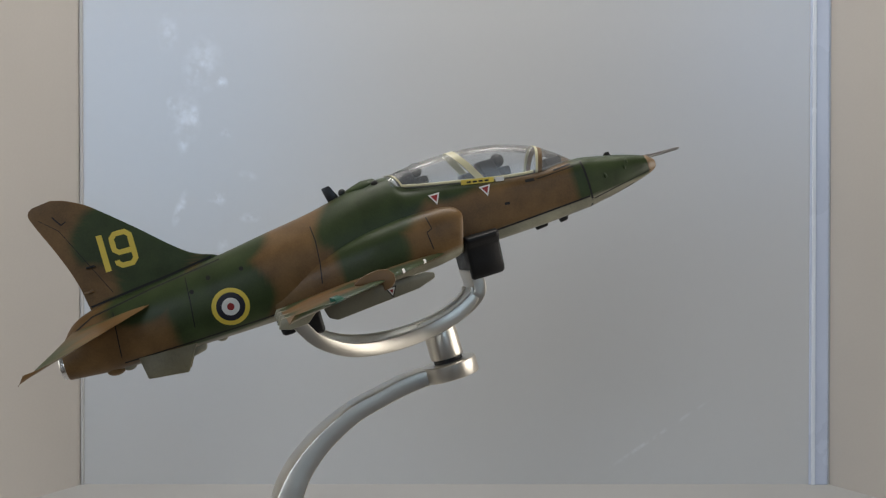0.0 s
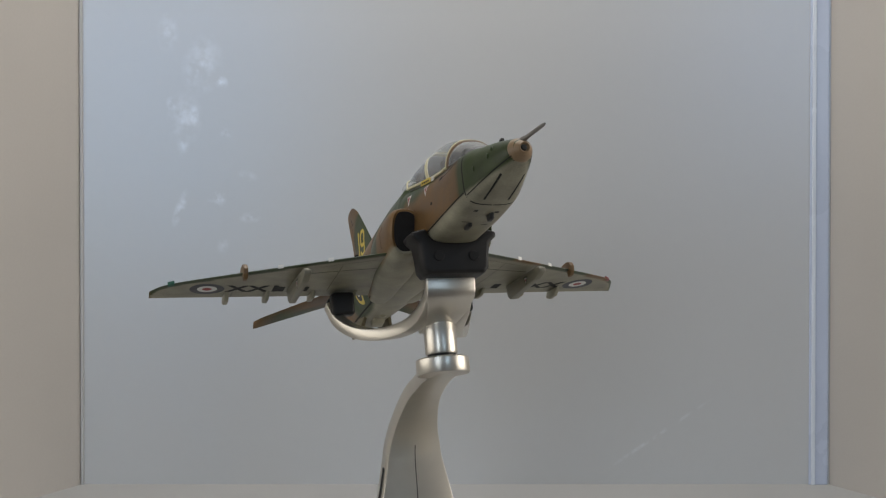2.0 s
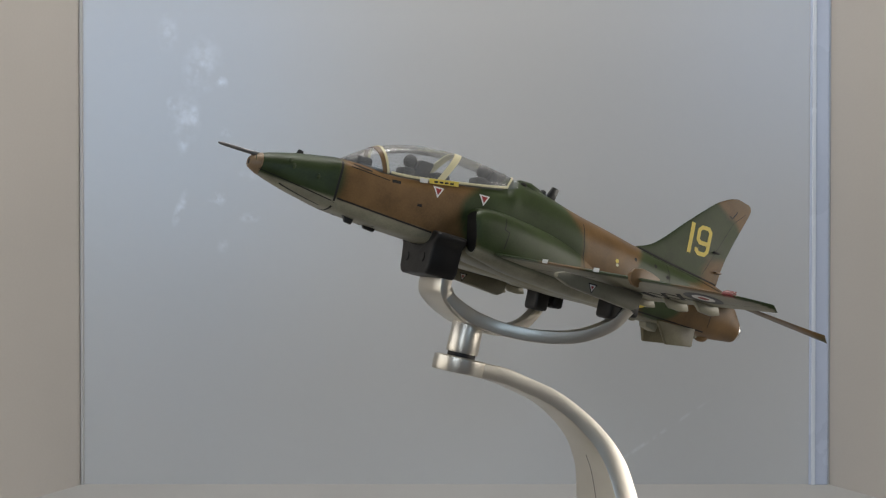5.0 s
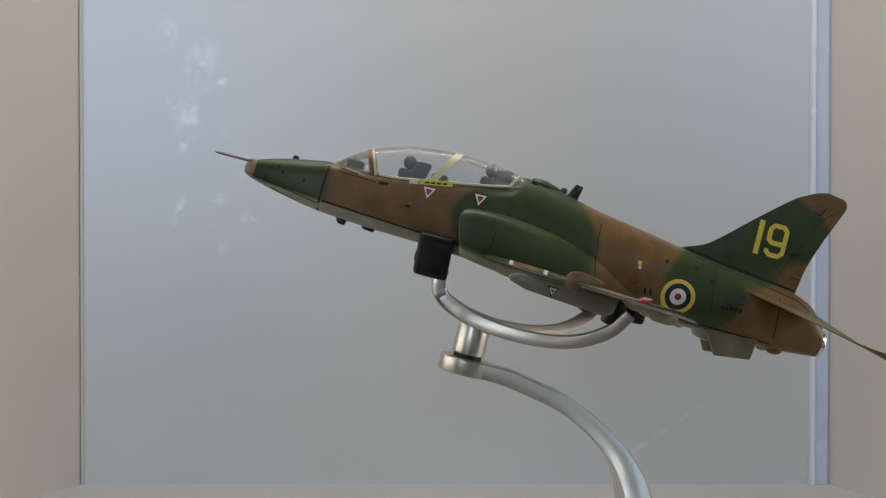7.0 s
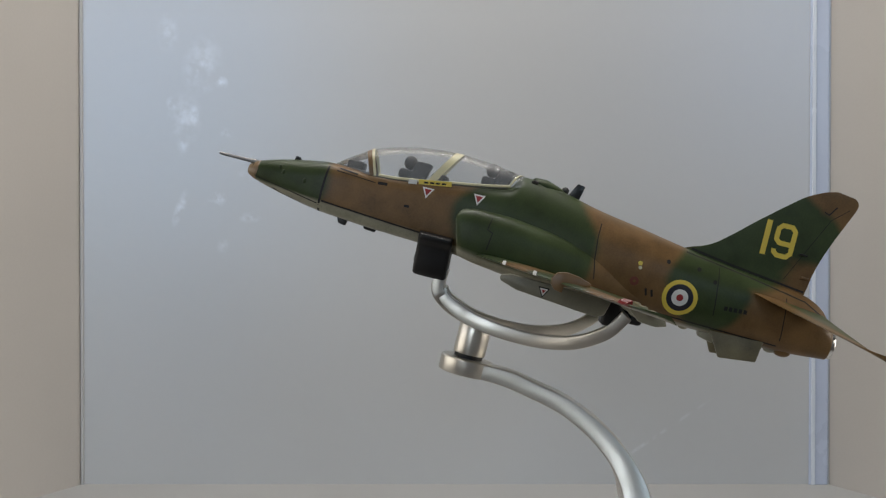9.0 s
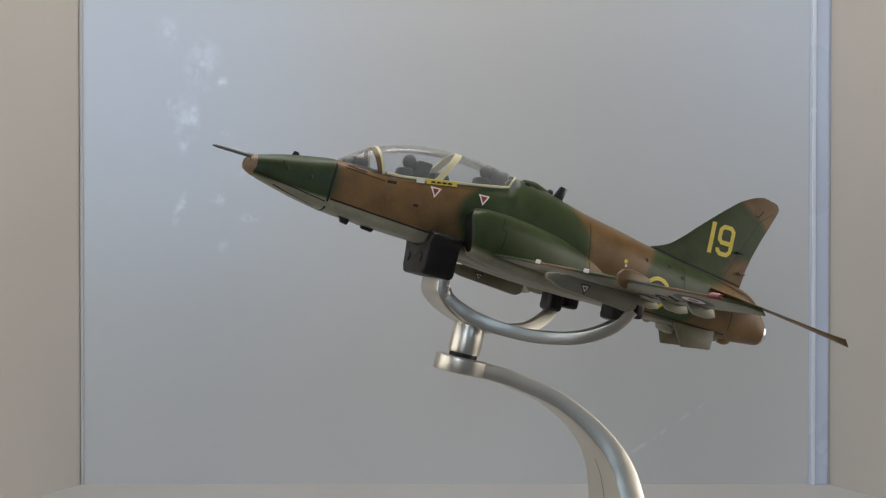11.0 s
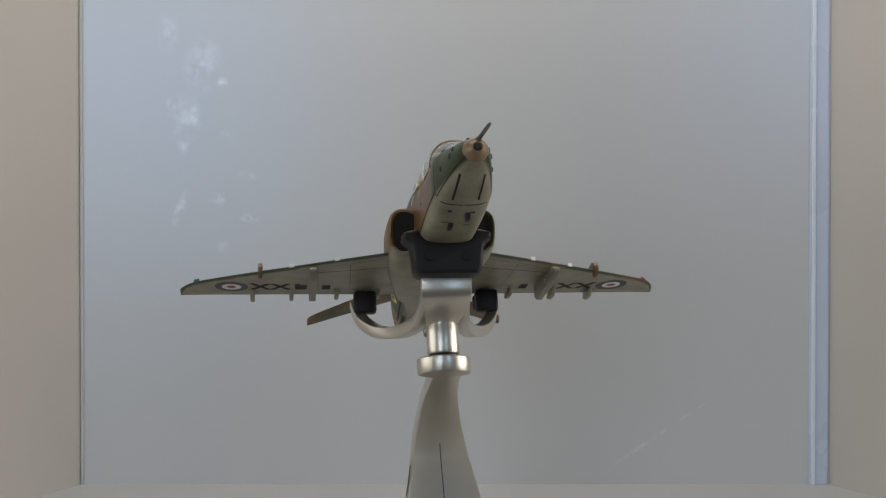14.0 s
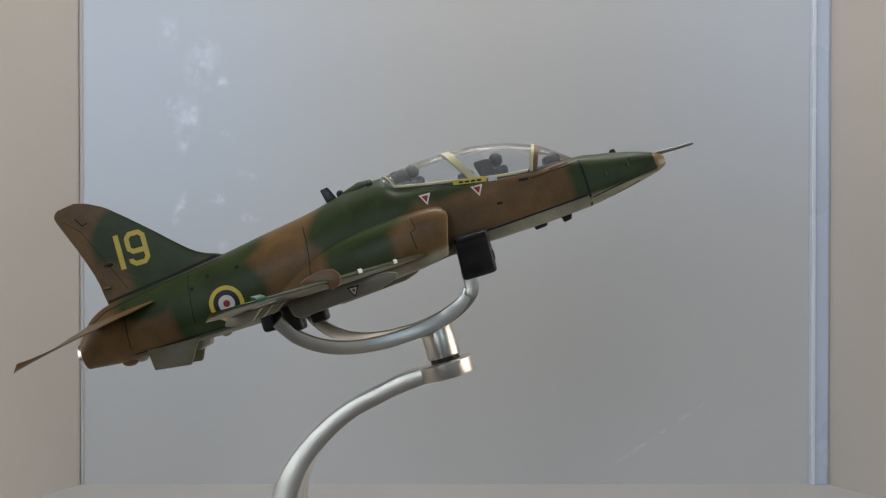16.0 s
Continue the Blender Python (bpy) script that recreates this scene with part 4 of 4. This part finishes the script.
            ring_decal(on_skin(side, 0.07), -43.6, -2.6, 0.35, 1.05, "faded_red", body, "faded red badge", 16)
            for a in (-46.6, -48.0):
                strip_decal(on_skin(side, 0.07), [(a, -3.6), (a - 0.5, -5.2)], 0.5, "panel_ink", body, "dark stencil bar")
        # wing underside
        wb = on_wing_below(0.06)
        for r0, r1, m in ((2.5, 4.3, "navy_paint"), (1.2, 2.5, "white_paint"), (0.0, 1.2, "red_paint")):
            ring_decal(wb, side * 51.1, -37.0, r0, r1, m, wings[side], "roundel under the wing")
        letters("XX1", wb, side * 39.2, -36.8, 5.4, 0 if side < 0 else 180, 1, "panel_ink", wings[side], "black letters under the wing", 0.95)
        strip_decal(wb, [(side * 34.0, -37.0), (side * 31.6, -37.0)], 4.4, "panel_ink", wings[side], "dark serial bar")
        strip_decal(wb, [(side * 27.6, -37.0), (side * 25.4, -37.0)], 4.4, "panel_ink", wings[side], "dark serial bar")
        for p, q in (((10.5, -39.2), (44.5, -39.6)), ((44.5, -39.6), (44.5, -44.2)), ((46.4, -40.4), (62.0, -41.8)), ((13.5, -11.0), (26.0, -17.6)), ((21.0, -16.0), (20.2, -38.8))):
            strip_decal(wb, [(side * p[0], p[1]), (side * q[0], q[1])], 0.14, "line_grey", wings[side], "", "panel_line")
        strip_decal(wb, [(side * 11.5, -17.5), (side * 30.0, -23.5)], 0.3, "panel_ink", wings[side], "", "panel_line")


markings()

# ---- the stand ----
stand = tagged(new("display_stand"), "curved satin silver display stand with black rubber cradle", "display stand")


def st(name, bm, material, label="", upper=True, parent=None):
    ob = part(name, bm, material, parent or stand, label, True, True, SH)
    if upper and parent is None:
        ob.data.transform(TILT)
    return ob


def stand_parts():
    # front rubber cradle: a U-shaped block
    bm = bmesh.new()
    out = [(-10.3, -3.9), (-10.2, -5.0), (-8.5, -6.4), (-8.0, -9.5), (-7.8, -12.2), (-6.8, -13.5), (6.8, -13.5), (7.8, -12.2), (8.0, -9.5), (8.5, -6.4), (10.2, -5.0), (10.3, -3.9), (7.2, -3.2), (6.75, -4.4), (5.6, -5.7), (3.0, -6.4), (0, -6.6), (-3.0, -6.4), (-5.6, -5.7), (-6.75, -4.4), (-7.2, -3.2)]
    loops = []
    for a, k in ((-1.0, 0.94), (-0.5, 1.0), (3.0, 1.02), (6.3, 1.0), (7.0, 0.94)):
        loops.append([(x * k, -a - 0.04 * (z + 8), (z + 9) * (k if z < -8 else 1) - 9) for x, z in out])
    rings(bm, loops)
    bmesh.ops.recalc_face_normals(bm, faces=bm.faces)
    bmesh.ops.bevel(bm, geom=[e for e in bm.edges if len(e.link_faces) == 2 and e.calc_face_angle() > 0.6], offset=0.45, segments=3, affect="EDGES", profile=0.5)
    st("cradle", bm, "black_rubber", "black rubber cradle block")
    for x in (-4.2, 4.2):
        bm = bmesh.new()
        r = bmesh.ops.create_cone(bm, cap_ends=True, segments=24, radius1=1.25, radius2=1.1, depth=0.4)
        for v in bm.verts:
            v.co = (x + v.co.x, -7.0 - v.co.z * 0.8, -9.6 + v.co.y)
        st("stud", bm, "black_rubber", "round rubber stud")
    # front strip, from the cradle down and back
    path = smooth_path([(0.0, 0.0, -11.0), (0.0, -0.2, -14.8), (0.0, 0.7, -17.0), (0.0, 3.9, -19.3), (0.0, 8.2, -20.9), (0.0, 12.5, -21.7), (0.0, 15.0, -22.0)], 40)

    def sec(i):
        f = i / 40
        w = 11.8 - 4.2 * min(1.0, max(0.0, (f - 0.33) / 0.35))
        return rounded_rect(w, 3.0, 0.35, 2)
    bm = bmesh.new()
    bar(bm, path, sec)
    st("front_strip", bm, "satin_aluminium", "satin silver strip under the cradle")
    for side in (1, -1):
        path = smooth_path([(side * 4.6, 0.9, -15.4), (side * 4.5, 1.9, -17.3), (side * 4.5, 5.0, -19.2), (side * 4.9, 9.2, -20.7), (side * 6.4, 16.0, -21.7), (side * 9.8, 25.0, -21.5), (side * 14.0, 33.0, -19.5), (side * 17.4, 39.0, -15.4), (side * 19.0, 42.3, -10.4)], 44)
        bm = bmesh.new()
        bar(bm, path, lambda i: rounded_rect((3.6 - 0.9 * i / 44) * min(1, 0.5 + i / 26), (3.5 - 0.7 * i / 44) * min(1, 0.62 + i / 36), 0.28, 2))
        st("fork_arm", bm, "satin_aluminium", "curved silver fork arm")
        bm = bmesh.new()
        lo, hi = (13.4, 19.4) if side > 0 else (-19.4, -13.4)
        box(bm, lo, hi, 37.0, 41.2, -13.8, -7.8, 0.9, 3)
        box(bm, lo + 0.2, hi - 0.4, 42.8, 46.0, -12.2, -8.0, 0.9, 3)
        box(bm, lo + 1.2, hi - 1.6, 39.5, 44.0, -11.2, -8.4, 0.6)
        st("rear_pad", bm, "black_rubber", "black rubber pad on the fork arm")
    # post, gap ring and collar
    for name, m, prof, lab in (
        ("post", "satin_aluminium", [(3.6, -20.6), (3.85, -21.1), (3.9, -29.0), (3.75, -29.4)], "short silver post"),
        ("washer", "black_rubber", [(3.4, -29.2), (3.4, -30.8)], "black washer"),
        ("collar", "satin_aluminium", [(6.1, -30.4), (6.4, -30.7), (6.4, -33.9), (6.2, -34.2)], "round silver collar"),
    ):
        bm = bmesh.new()
        rings(bm, [[(0.25 + r * math.cos(2 * math.pi * i / 48), 10.8 + r * math.sin(2 * math.pi * i / 48), z) for i in range(48)] for r, z in prof])
        st(name, bm, m, lab)
    # lower arm: rows of station (back, height), thickness, width
    rows = [(-1.6, -33.9, 1.9, 6.4), (1.0, -34.2, 2.8, 7.0), (6.0, -35.2, 3.5, 7.0), (11.9, -36.9, 3.9, 7.3), (18.0, -39.7, 3.8, 7.9), (25.0, -43.3, 4.0, 9.0), (31.4, -48.4, 4.3, 10.6), (36.2, -53.8, 4.8, 12.4), (39.0, -58.6, 5.5, 14.2), (40.8, -64.0, 6.2, 15.8), (41.8, -74.0, 6.5, 20.0), (41.4, -84.0, 6.6, 25.0), (38.0, -95.0, 6.8, 30.0), (34.0, -101.0, 6.8, 33.0)]
    path = smooth_path([(1.0 + 3.0 * min(1.0, (-33 - z) / 42), y, z) for y, z, t, w in rows], 78)
    th = smooth_path([(t, w, 0) for y, z, t, w in rows], 78)
    bm = bmesh.new()
    bar(bm, path, lambda i: rounded_rect(th[i].y, th[i].x, 0.4, 2))
    arm = st("arm", bm, "satin_aluminium", "wide curved silver arm that flares towards the foot", upper=False)
    for side in (1, -1):
        bm = bmesh.new()
        k = [i for i in range(79) if 55 <= i <= 60]
        loops = []
        for i in k:
            p, w = path[i], th[i].y / 2
            loops.append([(p.x + side * (w + 0.03), p.y + dy, p.z) for dy in (-0.9, 0.9)])
        rings(bm, loops, closed=False)
        st("slot", bm, "duct_black", "dark slot in the arm's edge", False, arm)
    bm = bmesh.new()
    loops = []
    for i in range(47, 74):
        d = (path[i + 1] - path[i - 1]).normalized()
        up = Vector((1, 0, 0)).cross(d)
        c = path[i] - up * (th[i].x / 2 + 0.03) if up.y > 0 else path[i] + up * (th[i].x / 2 + 0.03)
        loops.append([(c.x - 0.12, c.y, c.z), (c.x + 0.12, c.y, c.z)])
    rings(bm, loops, closed=False)
    st("seam", bm, "cockpit_grey", "fine mould seam", False, arm)
    bm = bmesh.new()
    rings(bm, [[(r * math.cos(2 * math.pi * i / 64), 12 + r * math.sin(2 * math.pi * i / 64), z) for i in range(64)] for r, z in ((35, -AX_Z / MM + 1.6), (37, -AX_Z / MM + 2.2), (37, -101.2), (35.5, -100.4))])
    st("foot", bm, "satin_aluminium", "round flat silver foot", False)


stand_parts()

# ---- movement: the turntable swings the model there and back ----
THETA = [(0.0, -100.3), (0.5, -78.7), (1.0, -55.9), (1.5, -36.9), (2.0, -18.6), (2.5, -2.2), (3.0, 14.2), (3.5, 27.95), (4.0, 41.2), (4.2, 46.1), (6.3, 81.5), (6.5, 83.7), (7.0, 88.3), (7.5, 91.1), (8.0, 92.5), (8.5, 92.6), (9.0, 92.45), (9.2, 91.6), (11.3, 64.2), (11.5, 60.6), (12.0, 49.2), (12.5, 37.35), (13.0, 23.2), (13.5, 8.5), (14.0, -7.8), (14.5, -24.6), (15.0, -44.5), (15.5, -64.3), (16.0, -87.2)]


def motions():
    lean = Matrix.Translation(EYE) @ pose(0, 0, 0, 0, -0.83, 0) @ Matrix.Translation([-c for c in EYE]) @ pose(0, 0, AX_Z)
    upright = pose(0, 0, AX_Z, 0, -1.25, 0)
    walk(stand, [(t, upright @ pose(0, 0, 0, 0, 0, -a)) for t, a in THETA])
    walk(aircraft, [(t, lean @ pose(0, 0, 0, 0, 0, -a) @ TILT) for t, a in THETA])


motions()
